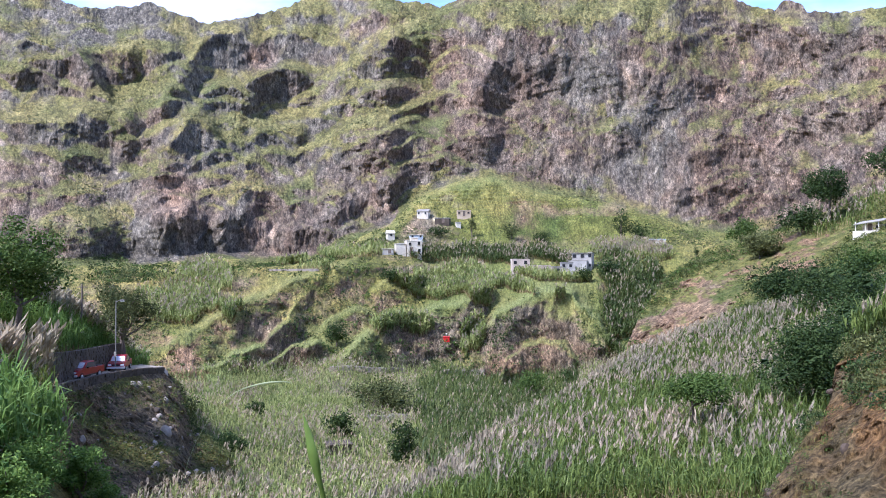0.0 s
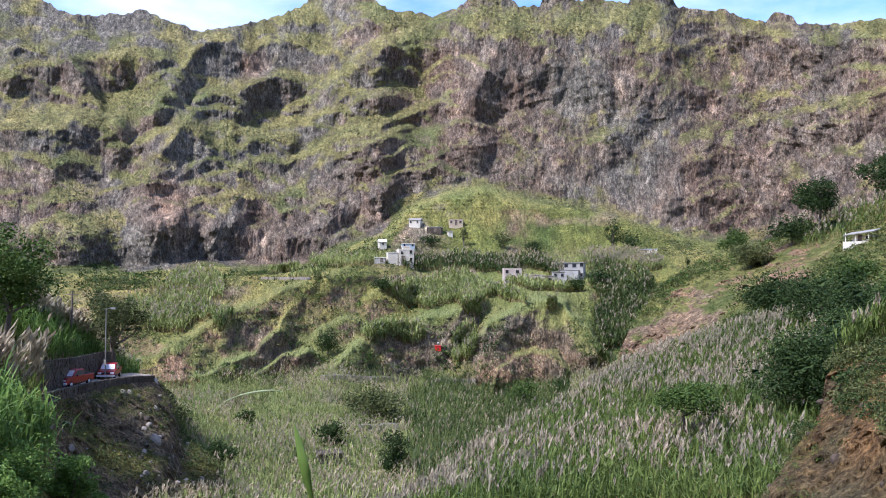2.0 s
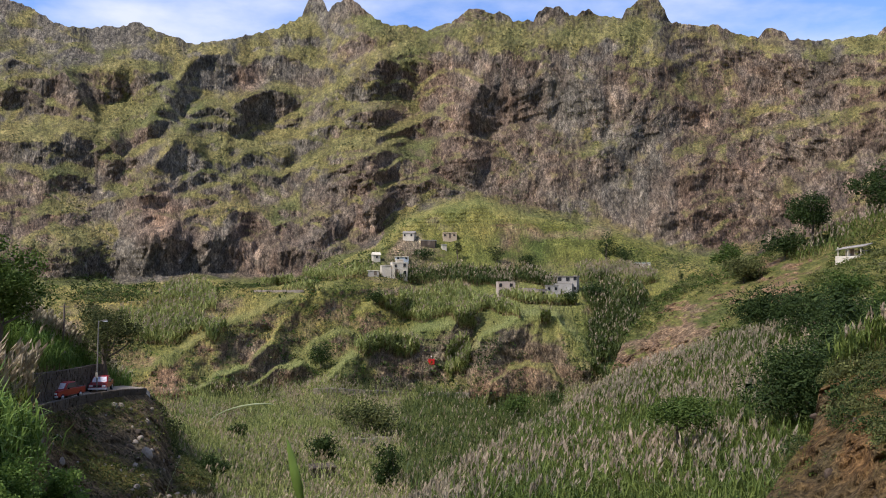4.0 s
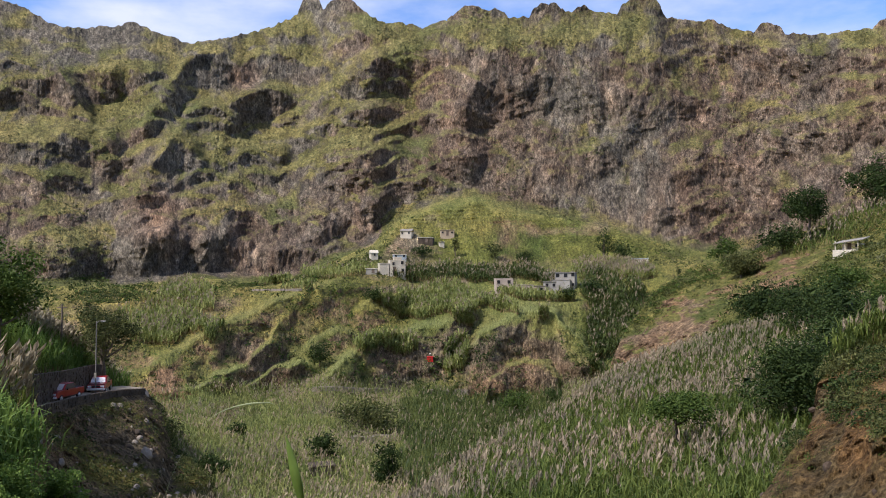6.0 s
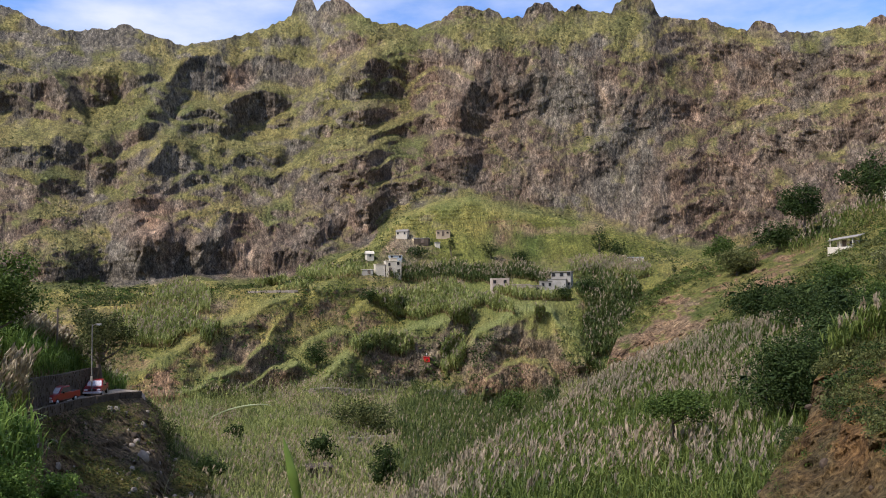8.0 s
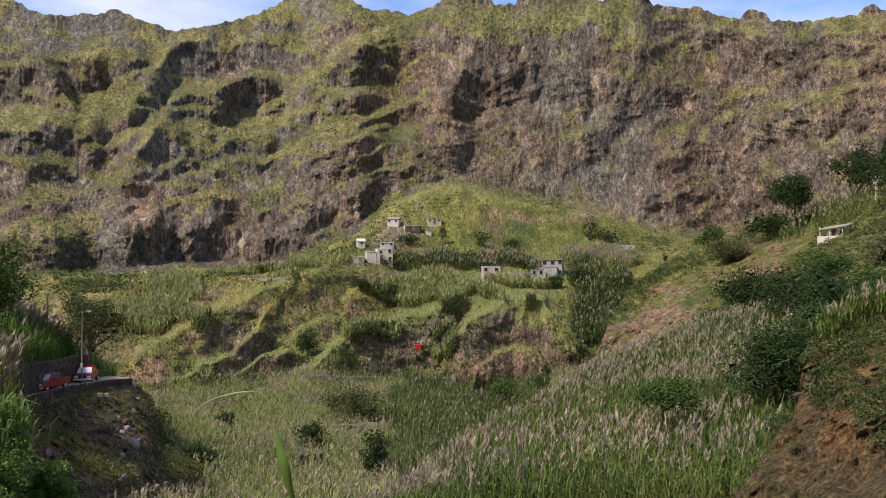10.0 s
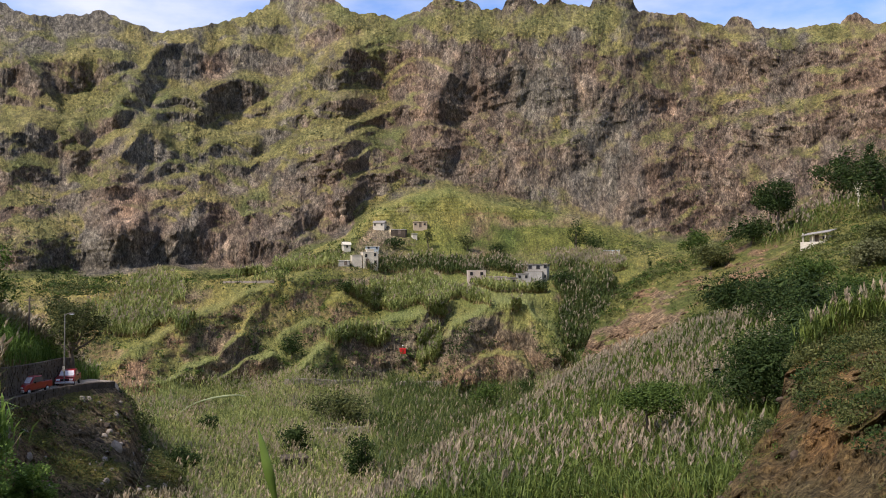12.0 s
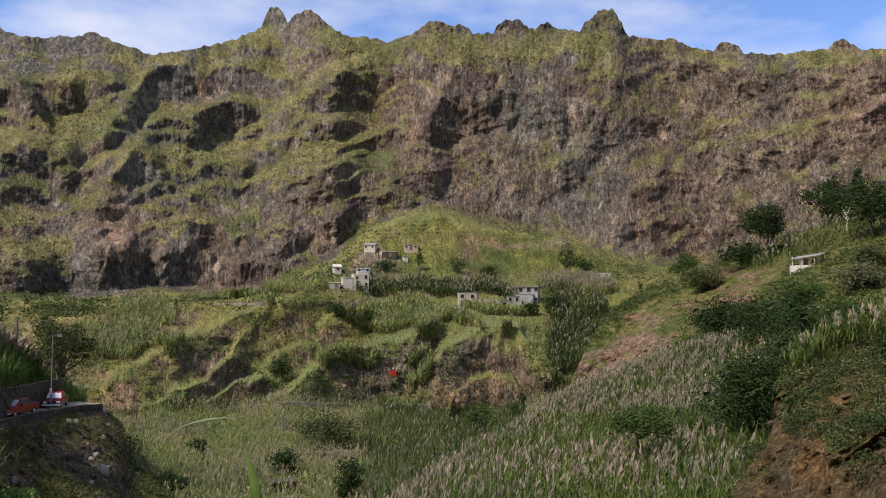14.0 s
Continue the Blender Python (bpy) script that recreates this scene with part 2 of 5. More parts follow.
ROCK_LOW = [
    (18.55, -14.62, 20), (20.61, -12, 20.5), (21.63, -10.22, 21), (22.47, -9.1, 21.5), (24.86, -9.61, 20), (29.38, -8.64, 18),
    (38.3, -7.29, 17),
]
ROCK_MID = [
    (18.55, -14.78, 21), (20.61, -12.06, 21.5), (21.79, -10.21, 22), (23.04, -8.07, 22.5), (23.64, -7.2, 22.8), (25.56, -6.44, 22),
    (29.47, -5.43, 21), (38.41, -4.34, 20),
]
ROCK_TOP = [
    (18.55, -14.94, 22), (20.6, -12.13, 22.5), (21.79, -10.27, 23), (23.04, -8.14, 23.5), (23.41, -5.86, 24), (24.34, -4.57, 25),
    (25.63, -3.32, 26), (27.51, -2.4, 26.5), (29.56, -2.16, 27), (31.96, -0.82, 27), (38.57, 0.44, 27),
]
BLUFF_FOOT = [
    (-38.13, -19.12, 45), (-7.56, -23.37, 55),
]
BLUFF_LOW = [
    (-38.23, -12.08, 58), (-27.68, -13.51, 60), (-21.49, -14.13, 66), (-17.16, -14.48, 72), (-13.35, -14.54, 76), (-7.58, -18.62, 80),
]
BLUFF_EDGE = [
    (-38.29, -8.39, 62), (-30.61, -8.06, 64), (-25.95, -7.77, 70), (-24.57, -7.39, 75), (-23.16, -7.06, 82), (-21.39, -6.73, 90),
    (-19.91, -6.55, 95), (-18.58, -6.53, 99), (-17.62, -7.65, 99), (-16.92, -9.82, 97), (-14.77, -11.75, 90), (-13.34, -14.71, 84),
    (-7.58, -18.95, 88),
]
ROAD_BACK = [
    (-38.3, -7.67, 68), (-30.62, -7.43, 69), (-25.95, -7.25, 75), (-24.57, -6.99, 80), (-23.16, -6.66, 88), (-21.56, -6.18, 97),
    (-19.92, -6.03, 106), (-18.58, -6.22, 108), (-17.62, -7.44, 107), (-16.92, -9.75, 104), (-14.77, -11.78, 97), (-13.34, -14.88, 90),
    (-7.58, -19.11, 94),
]
BANK_LEFT = [
    (-38.37, -2.57, 74), (-30.66, -3.44, 74), (-25.98, -4.26, 80), (-24.59, -5.25, 84), (-23.17, -5.37, 92), (-21.73, -5.56, 101),
    (-20.74, -5.97, 106), (-19.92, -6.1, 112), (-18.58, -6.39, 115), (-17.62, -7.99, 112), (-16.92, -10.44, 110), (-14.76, -12.26, 104),
    (-13.34, -15.05, 97), (-7.58, -19.28, 100),
]
BANK_CREST = [
    (-38.42, 1.26, 90), (-30.7, -0.23, 90), (-27.81, -1.88, 92), (-26, -2.42, 95), (-24.6, -3.1, 98), (-23.18, -4.05, 104),
    (-21.57, -5.1, 110), (-20.74, -6.31, 115), (-19.91, -6.86, 118), (-18.57, -7.61, 121), (-17.61, -9.38, 120), (-16.91, -11.47, 120),
    (-14.76, -13.29, 115), (-13.34, -16.05, 110), (-7.57, -20.24, 110),
]
NEAR_FOOT = [
    (-40.33, -22.3, 6), (-11.14, -27.57, 8),
]
NEAR_EDGE = [
    (-40.59, -5.33, 17), (-27.73, -8.6, 18), (-25.93, -9.54, 19), (-24.38, -10.96, 20), (-22.78, -12.72, 21), (-21.15, -15.13, 22),
    (-18.14, -19.53, 22), (-11.15, -26.14, 22),
]

# ---- materials ----
def material(name, rough=0.9, spec=0.2):
    m = bpy.data.materials.new(name)
    m.use_nodes = True
    b = m.node_tree.nodes["Principled BSDF"]
    b.inputs["Roughness"].default_value = rough
    b.inputs["Specular IOR Level"].default_value = spec
    return m, m.node_tree.nodes, m.node_tree.links, b


def n_noise(n, l, vec, scale, detail=6.0, rough=0.55):
    t = n.new("ShaderNodeTexNoise")
    t.inputs["Scale"].default_value = scale
    t.inputs["Detail"].default_value = detail
    t.inputs["Roughness"].default_value = rough
    l.new(vec, t.inputs["Vector"])
    return t.outputs["Fac"]


def n_ramp(n, l, fac, stops):
    r = n.new("ShaderNodeValToRGB")
    e = r.color_ramp.elements
    while len(e) < len(stops):
        e.new(0.5)
    for k, (pos, col) in zip(e, stops):
        k.position = pos
        k.color = (*col, 1) if len(col) == 3 else col
    l.new(fac, r.inputs["Fac"])
    return r.outputs["Color"]


def n_mix(n, l, fac, a, b, blend="MIX"):
    m = n.new("ShaderNodeMix")
    m.data_type = "RGBA"
    m.blend_type = blend
    for sock, v in (("Factor", fac), ("A", a), ("B", b)):
        if isinstance(v, bpy.types.NodeSocket):
            l.new(v, m.inputs[sock])
        else:
            m.inputs[sock].default_value = v if not isinstance(v, tuple) else (*v, 1)
    return m.outputs["Result"]


def n_bump(n, l, height, b, strength, distance):
    k = n.new("ShaderNodeBump")
    k.inputs["Strength"].default_value = strength
    k.inputs["Distance"].default_value = distance
    l.new(height, k.inputs["Height"])
    l.new(k.outputs["Normal"], b.inputs["Normal"])


def simple(name, color, rough=0.8, vary=0.25, scale=6.0, bump=0.0, spec=0.3, metal=0.0):
    """A plain surface with grain and stains at two sizes."""
    m, n, l, b = material(name, rough, spec)
    tc = n.new("ShaderNodeTexCoord").outputs["Object"]
    big = n_noise(n, l, tc, scale * 0.25)
    fine = n_noise(n, l, tc, scale * 3)
    dark = tuple(c * (1 - vary) for c in color)
    lite = tuple(min(1, c * (1 + vary)) for c in color)
    c1 = n_ramp(n, l, big, [(0.3, dark), (0.7, lite)])
    c2 = n_ramp(n, l, fine, [(0.3, (0.8, 0.8, 0.8)), (0.7, (1.1, 1.1, 1.1))])
    l.new(n_mix(n, l, 1.0, c1, c2, "MULTIPLY"), b.inputs["Base Color"])
    b.inputs["Metallic"].default_value = metal
    if bump:
        n_bump(n, l, fine, b, 0.6, bump)
    return m


def leaf_material(name, dark, lite, rough=0.55, trans=0.25):
    """Leaves: colour varied from piece to piece and by place."""
    m, n, l, b = material(name, rough, 0.12)
    g = n.new("ShaderNodeNewGeometry")
    mid = tuple((a + c) / 2 for a, c in zip(dark, lite))
    c1 = n_ramp(n, l, g.outputs["Random Per Island"], [(0.0, dark), (0.5, mid), (1.0, lite)])
    big = n_noise(n, l, g.outputs["Position"], 0.12, 3)
    c2 = n_ramp(n, l, big, [(0.3, (0.72, 0.78, 0.7)), (0.7, (1.2, 1.15, 1.05))])
    col = n_mix(n, l, 1.0, c1, c2, "MULTIPLY")
    l.new(col, b.inputs["Base Color"])
    tr = n.new("ShaderNodeBsdfTranslucent")
    l.new(col, tr.inputs["Color"])
    mx = n.new("ShaderNodeMixShader")
    mx.inputs[0].default_value = trans
    out = n["Material Output"]
    l.new(b.outputs[0], mx.inputs[1])
    l.new(tr.outputs[0], mx.inputs[2])
    l.new(mx.outputs[0], out.inputs["Surface"])
    return m


def terrain_material(name, grain, lit=1.0, dry=0.0, warm=1.0, speck=1.0, blend=0.14, straw=1.0, sheet=False):
    """Rock, red earth, dry grass and green cover, after the cover weights (plants, red earth, crop) of the sheet. grain: size of the relief in metres."""
    m, n, l, b = material(name, 0.95, 0.1)
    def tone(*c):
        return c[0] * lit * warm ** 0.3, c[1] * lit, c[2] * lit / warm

    pos = n.new("ShaderNodeNewGeometry").outputs["Position"]
    at_ = n.new("ShaderNodeAttribute")
    at_.attribute_name = "cover"
    sep = n.new("ShaderNodeSeparateColor")
    l.new(at_.outputs["Color"], sep.inputs["Color"])
    veg, red, crop = sep.outputs[0], sep.outputs[1], sep.outputs[2]
    stretch = n.new("ShaderNodeMapping")
    stretch.inputs["Scale"].default_value = (1, 0.42, 1) if sheet else (1, 1, 0.6)
    if sheet:
        along = n.new("ShaderNodeAttribute")
        along.attribute_name = "along"
        pos = along.outputs["Vector"]
    l.new(pos, stretch.inputs["Vector"])
    sp = stretch.outputs["Vector"]
    big = n_noise(n, l, pos, 0.12 / grain, 4)
    mid = n_noise(n, l, sp, 0.55 / grain, 6, 0.62)
    fine = n_noise(n, l, sp, 2.2 / grain, 6, 0.65)
    grey = n_ramp(n, l, mid, [(0.33, tone(0.105, 0.094, 0.079)), (0.5, tone(0.155, 0.138, 0.115)), (0.67, tone(0.225, 0.200, 0.165))])
    rust = n_ramp(n, l, mid, [(0.33, tone(0.120, 0.082, 0.061)), (0.5, tone(0.190, 0.130, 0.095)), (0.68, tone(0.29, 0.205, 0.150))])
    rock = n_mix(n, l, red, grey, rust)
    rock = n_mix(n, l, 1.0, rock, n_ramp(n, l, fine, [(0.36, (1 - 0.58 * speck,) * 3), (0.64, (1 + 0.5 * speck,) * 3)]), "MULTIPLY")
    if sheet:
        specks = n_ramp(n, l, n_noise(n, l, sp, 7.0 / grain, 3, 0.7), [(0.36, (0.52, 0.52, 0.53)), (0.5, (0.95, 0.95, 0.95)), (0.66, (1.85, 1.82, 1.76))])
        rock = n_mix(n, l, 1.0, rock, specks, "MULTIPLY")
    # broken blocks: each its own tone, dark joints between
    cells = n.new("ShaderNodeTexVoronoi")
    cells.inputs["Scale"].default_value = 1.1 / grain
    warp = n.new("ShaderNodeVectorMath")
    warp.operation = "MULTIPLY_ADD"
    wob = n.new("ShaderNodeTexNoise")
    wob.inputs["Scale"].default_value = 1.6 / grain
    l.new(sp, wob.inputs["Vector"])
    l.new(wob.outputs["Color"], warp.inputs[0])
    warp.inputs[1].default_value = (0.4 * grain,) * 3
    l.new(sp, warp.inputs[2])
    l.new(warp.outputs[0], cells.inputs["Vector"])
    tint = n.new("ShaderNodeSeparateColor")
    l.new(cells.outputs["Color"], tint.inputs["Color"])
    rock = n_mix(n, l, 1.0, rock, n_ramp(n, l, tint.outputs[0], [(0.0, (0.78, 0.78, 0.80)), (0.7, (1.0, 0.99, 0.97)), (0.95, (1.18, 1.16, 1.12)), (1.0, (1.7, 1.65, 1.58))]), "MULTIPLY")
    grass = n_ramp(n, l, mid, [(0.25, tone(0.075 + 0.03 * dry, 0.078 + 0.015 * dry, 0.030 + 0.014 * dry)), (0.45, tone(0.145 + 0.03 * dry, 0.148 + 0.01 * dry, 0.052 + 0.015 * dry)), (0.6, tone(0.24, 0.222, 0.085 + 0.01 * dry)), (0.8, tone(0.36, 0.305, 0.15))])
    grass = n_mix(n, l, 1.0, grass, n_ramp(n, l, n_noise(n, l, pos, 2.2 / grain, 5, 0.6) if sheet else fine, [(0.36, (0.62, 0.64, 0.62)), (0.64, (1.36, 1.33, 1.26))]), "MULTIPLY")
    grass = n_mix(n, l, 1.0, grass, n_ramp(n, l, big, [(0.3, (0.58, 0.70, 0.62)), (0.7, (1.28, 1.18, 1.05))]), "MULTIPLY")
    field = n_ramp(n, l, fine, [(0.25, (0.085, 0.105, 0.032)), (0.5, (0.19, 0.21, 0.066)), (0.75, (0.32, 0.315, 0.13))])
    grass = n_mix(n, l, 1.0, grass, (1.02 * straw, straw, 1.12 * straw), "MULTIPLY")
    grass = n_mix(n, l, crop, grass, field)
    if sheet:
        grass = n_mix(n, l, 1.0, grass, n_ramp(n, l, n_noise(n, l, pos, 6.0 / grain, 3, 0.7), [(0.36, (0.58, 0.60, 0.58)), (0.64, (1.5, 1.47, 1.4))]), "MULTIPLY")
    grass = n_mix(n, l, at_.outputs["Alpha"], grass, n_mix(n, l, 1.0, grass, (0.60, 0.73, 0.58), "MULTIPLY"))
    rock = n_mix(n, l, at_.outputs["Alpha"], rock, n_mix(n, l, 1.0, rock, (1.5, 1.46, 1.4), "MULTIPLY"))
    # the edge between rock and plants is ragged
    add = n.new("ShaderNodeMath")
    add.operation = "MULTIPLY_ADD"
    l.new(fine, add.inputs[0])
    add.inputs[1].default_value = 1.1
    add.inputs[2].default_value = -0.55
    add2 = n.new("ShaderNodeMath")
    add2.operation = "ADD"
    l.new(veg, add2.inputs[0])
    l.new(add.outputs[0], add2.inputs[1])
    edge = n_ramp(n, l, add2.outputs[0], [(0.5 - blend, (0, 0, 0)), (0.5 + blend, (1, 1, 1))])
    l.new(n_mix(n, l, edge, rock, grass), b.inputs["Base Color"])
    h = n.new("ShaderNodeMath")
    h.operation = "MULTIPLY_ADD"
    l.new(fine, h.inputs[0])
    h.inputs[1].default_value = 0.5
    l.new(mid, h.inputs[2])
    n_bump(n, l, h.outputs[0], b, 0.8 if sheet else 1.0, grain * 1.6)
    return m


M_MOUNTAIN = terrain_material("mountain_ground", 2.0, 0.78, 1.0, 1.12, 0.75, 0.30, 1.0, True)
M_HILL = terrain_material("hill_ground", 1.5, 0.98, 0.7, 1.3, 0.8, 0.3, 1.05, True)
M_SLOPE = terrain_material("slope_ground", 0.75, 1.15, 0.5, 1.3)
M_BLUFF = terrain_material("bluff_ground", 0.6, 0.75, 1.0, 1.35)
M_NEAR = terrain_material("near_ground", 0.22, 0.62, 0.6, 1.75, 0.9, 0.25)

# ---- the land ----
def strip(curves, az, counts):
    """Rows of elevation and distance over the bearings az, through the lines in turn."""
    els, rs = [], []
    cols = [column(c, az) for c in curves]
    for k, count in enumerate(counts):
        for i in range(count):
            t = i / count
            els.append(cols[k][0] * (1 - t) + cols[k + 1][0] * t)
            rs.append(np.exp(np.log(cols[k][1]) * (1 - t) + np.log(cols[k + 1][1]) * t))
    els.append(cols[-1][0])
    rs.append(cols[-1][1])
    return np.array(els), np.array(rs)


def soften(a, n):
    for _ in range(n):
        b = a.copy()
        b[1:-1] = (a[:-2] + 2 * a[1:-1] + a[2:]) / 4
        a = b
    return a


def spur_relief(spurs, line, el, w1, w2, lean):
    """How far the spurs stand out from the wall, in metres, with the grassy crests and the bare faces below them. lean: metres that a degree of the wall stands back."""
    total, grass, face = np.zeros_like(el), np.zeros_like(el), np.zeros_like(el)
    for prom, reach, top, crest in spurs:
        c = np.array(crest)
        span = c[-1, 0] - c[0, 0]
        j0, j1 = np.searchsorted(line, (c[0, 0] - 0.2 * span - 1.2, c[-1, 0] + 0.2 * span + 1.2))
        if j1 - j0 < 3:
            continue
        a = line[None, j0:j1] + w1[:, j0:j1]
        d = el[:, j0:j1] + w2[:, j0:j1] - np.interp(a, c[:, 0], c[:, 1])
        fade = smooth((a - c[0, 0] + 0.15 * span) / (0.42 * span)) * smooth((c[-1, 0] + 0.15 * span - a) / (0.42 * span))
        up, down = np.maximum(d, 0), np.maximum(-d, 0)
        fall = np.minimum(lean[:, j0:j1] * 0.55, 1.6 * prom / reach)
        one = np.where(d < 0, np.maximum(prom * fade - fall * down, 0), prom * fade * np.exp(-up / top))
        reach = np.maximum(prom / np.maximum(fall, 0.5), 0.3)
        t = total[:, j0:j1]
        lead = one > 0.8 * t
        g = fade * np.where(d < 0, np.exp(-(down / (0.10 * reach + 0.16)) ** 1.5), np.exp(-up / 0.7))
        f = fade * smooth(down / (0.25 * reach)) * smooth((1.7 * reach - down) / (0.8 * reach))
        grass[:, j0:j1] = np.where(lead, np.maximum(g, 0.5 * grass[:, j0:j1]), grass[:, j0:j1])
        face[:, j0:j1] = np.where(lead, np.maximum(f, 0.4 * face[:, j0:j1]), face[:, j0:j1])
        total[:, j0:j1] = np.maximum(t, one) + 0.15 * np.minimum(t, one)
    return total, grass, face


def noses(count, lo, hi, low, high, width, prom, reach, tilt, seed):
    """Small rounded spurs all over a stretch of the wall: bearings lo to hi, degrees above the foot and below the ridge."""
    r = np.random.default_rng(seed)
    out = []
    for _ in range(count):
        a0 = r.uniform(lo, hi)
        bottom = np.interp(a0, [p[0] for p in CLIFF_FOOT], [p[1] for p in CLIFF_FOOT]) + low
        top = np.interp(a0, [p[0] for p in SKYLINE], [p[1] for p in SKYLINE]) - high
        e0 = r.uniform(bottom, top)
        w = r.uniform(*width)
        k = w / width[1]
        u = np.linspace(-1, 1, 7)
        arch = r.uniform(0.2, 0.65) * w * np.abs(u) ** r.uniform(1.3, 2.2)
        crest_line = np.stack([a0 + w * u, e0 - arch + tilt * r.uniform(-0.3, 1.0) * w * u], -1)
        out.append((r.uniform(*prom) * (0.4 + 0.6 * k), r.uniform(*reach) * (0.5 + 0.5 * k), r.uniform(0.2, 0.5), crest_line))
    return out


def blot(a, e, a0, e0, wa, we):
    """A soft-edged patch round a bearing and an elevation."""
    return np.exp(-(((a - a0) / wa) ** 2 + ((e - e0) / we) ** 2) ** 1.5)


# ground under and behind everything, out to the horizon
g_az = np.radians(np.linspace(-180, 180, 181))
g_r = np.concatenate([[0.0], np.geomspace(1.5, 4500, 70)])
ga, gr = np.meshgrid(g_az, g_r)
front = smooth((np.cos(ga) + 0.25) / 0.9)
gz = -front * 48 * smooth((gr - 3) / 42) + (1 - front) * 0.35 * np.clip(gr - 6, 0, 700)
gp = np.stack([gr * np.sin(ga), gr * np.cos(ga), gz], -1)
gp[..., 2] += np.clip(gr * 0.02, 0, 6) * fbm(gp, 60, 3, 5)
g_cover = np.stack([0.7 + 0 * ga, 0.3 + 0 * ga, 0.2 + 0 * ga, 0.4 + 0 * ga], -1)
ground = new("ground", mesh_np("ground", gp, grid_faces(*ga.shape)[:, ::-1], [M_SLOPE], attrs={"cover": g_cover}))
tagged(ground, "green hillside ground falling away into the valley", "ground", kind="structure")

# the valley, the terraced hill and the mountain wall: one sheet
NC = 1020
M_LO, M_HI = -31.5, 32.5
m_az = np.linspace(M_LO, M_HI, NC)
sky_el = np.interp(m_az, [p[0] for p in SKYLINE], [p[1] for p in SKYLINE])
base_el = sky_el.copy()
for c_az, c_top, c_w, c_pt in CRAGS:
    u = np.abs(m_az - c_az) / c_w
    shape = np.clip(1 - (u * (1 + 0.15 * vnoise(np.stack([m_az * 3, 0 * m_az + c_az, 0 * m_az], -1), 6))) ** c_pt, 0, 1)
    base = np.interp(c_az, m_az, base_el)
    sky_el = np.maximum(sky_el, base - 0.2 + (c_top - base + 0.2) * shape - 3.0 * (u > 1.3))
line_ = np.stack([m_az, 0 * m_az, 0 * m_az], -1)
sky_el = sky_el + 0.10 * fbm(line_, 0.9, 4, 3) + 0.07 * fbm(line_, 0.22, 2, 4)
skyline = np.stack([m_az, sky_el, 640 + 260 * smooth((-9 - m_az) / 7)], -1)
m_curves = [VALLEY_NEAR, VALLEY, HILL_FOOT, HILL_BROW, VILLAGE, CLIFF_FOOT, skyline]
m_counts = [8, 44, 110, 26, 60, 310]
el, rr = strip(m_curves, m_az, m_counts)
az = np.broadcast_to(m_az, el.shape)
foot, foot_r = column(CLIFF_FOOT, m_az)
# the wall rises in bands, steep faces of rock between gentler slopes
high = el - foot[None, :]                      # degrees above the cliff's foot
zone_cliff = smooth((az + 1.5) / 4) * smooth((17.6 - az) / 4) * smooth((high - 0.3) / 1.0) * smooth((11.0 - high) / 2.0)
zone_right = smooth((az - 13) / 5) * smooth((high - 0.3) / 1.0)
zone_low_left = smooth((-4 - az) / 5) * smooth((7.5 - high) / 2.0) * smooth((high - 0.3) / 1.0)
pe = np.stack([az, el - 0.12 * az, 0 * az], -1)
bands = fbm(pe * (0.45, 1, 1), 2.6, 4, 15)
near_foot = smooth((3.6 + 1.2 * bands - high) / 1.5) * smooth((-1.5 - az) / 3) * smooth((az + 31) / 4)
steep = np.clip(0.24 + 0.42 * zone_cliff + 0.20 * zone_right + 0.55 * near_foot + 0.16 * bands, 0, 1)
grad = (14 + 6 * smooth((-4 - az) / 6)) * (1 - steep) + 3.2 * steep
d_el = np.diff(el, axis=0, prepend=el[:1])
rise = np.cumsum(np.where(high > 0, grad * d_el, 0), axis=0)
zone_wall = smooth((az + 4) / 4) * smooth((20 - az) / 4)
rr = np.where(high > 0, foot_r[None, :] + rise + (30 - 12 * zone_wall) * smooth(high / 0.8), rr)
over = smooth((el - base_el[None, :] - 0.05) / 0.3)
rr = rr - over * 0.6 * grad * np.maximum(el - base_el[None, :], 0)
rr = np.exp(soften(np.log(rr), 8))
p0 = at(az, el, rr)
valley_top = np.interp(m_az, [c[0] for c in HILL_FOOT], [c[1] for c in HILL_FOOT])
wild = smooth((high + 0.3) / 1.0)              # 1 on the mountain, 0 on the tilled hill
hill = smooth((el - valley_top[None, :]) / 1.5) * (1 - wild)
pe = np.stack([az, el, 0 * az], -1)
w1 = 0.35 * fbm(pe, 2.2, 5, 11) * wild + 0.25 * fbm(pe, 1.2, 4, 12) * hill
w2 = 0.25 * fbm(pe, 1.8, 5, 21) * wild + 0.16 * fbm(pe, 1.2, 4, 22) * hill
foot_fade = smooth((high - 0.1) / 3.0)
zone_left = smooth((1.0 - az) / 4)
small = noses(150, -31, 1, 1.2, 0.8, (0.9, 3.0), (5, 17), (0.8, 2.2), 0.25, 5) + noses(260, -31, 2, 0.8, 0.5, (0.3, 1.1), (2.5, 7), (0.4, 1.1), 0.3, 6) \
    + noses(70, 13, 32, 1.0, 0.6, (0.7, 2.4), (3, 9), (0.6, 1.6), 0.35, 7) + noses(130, 13, 32, 0.8, 0.4, (0.3, 0.9), (2, 5), (0.3, 0.8), 0.3, 8) \
    + noses(90, 0, 15, 0.8, 1.6, (0.25, 0.8), (2, 5), (0.6, 1.8), 0.1, 9)
big_rel, big_grass, big_face = spur_relief([(0.42 * p, d, 1.3 * w, c) for p, d, w, c in MOUNTAIN_SPURS], m_az, el, w1, w2, grad)
small_rel, small_grass, small_face = spur_relief(small, m_az, el, 0.7 * w1, 0.7 * w2, 0.8 * grad)
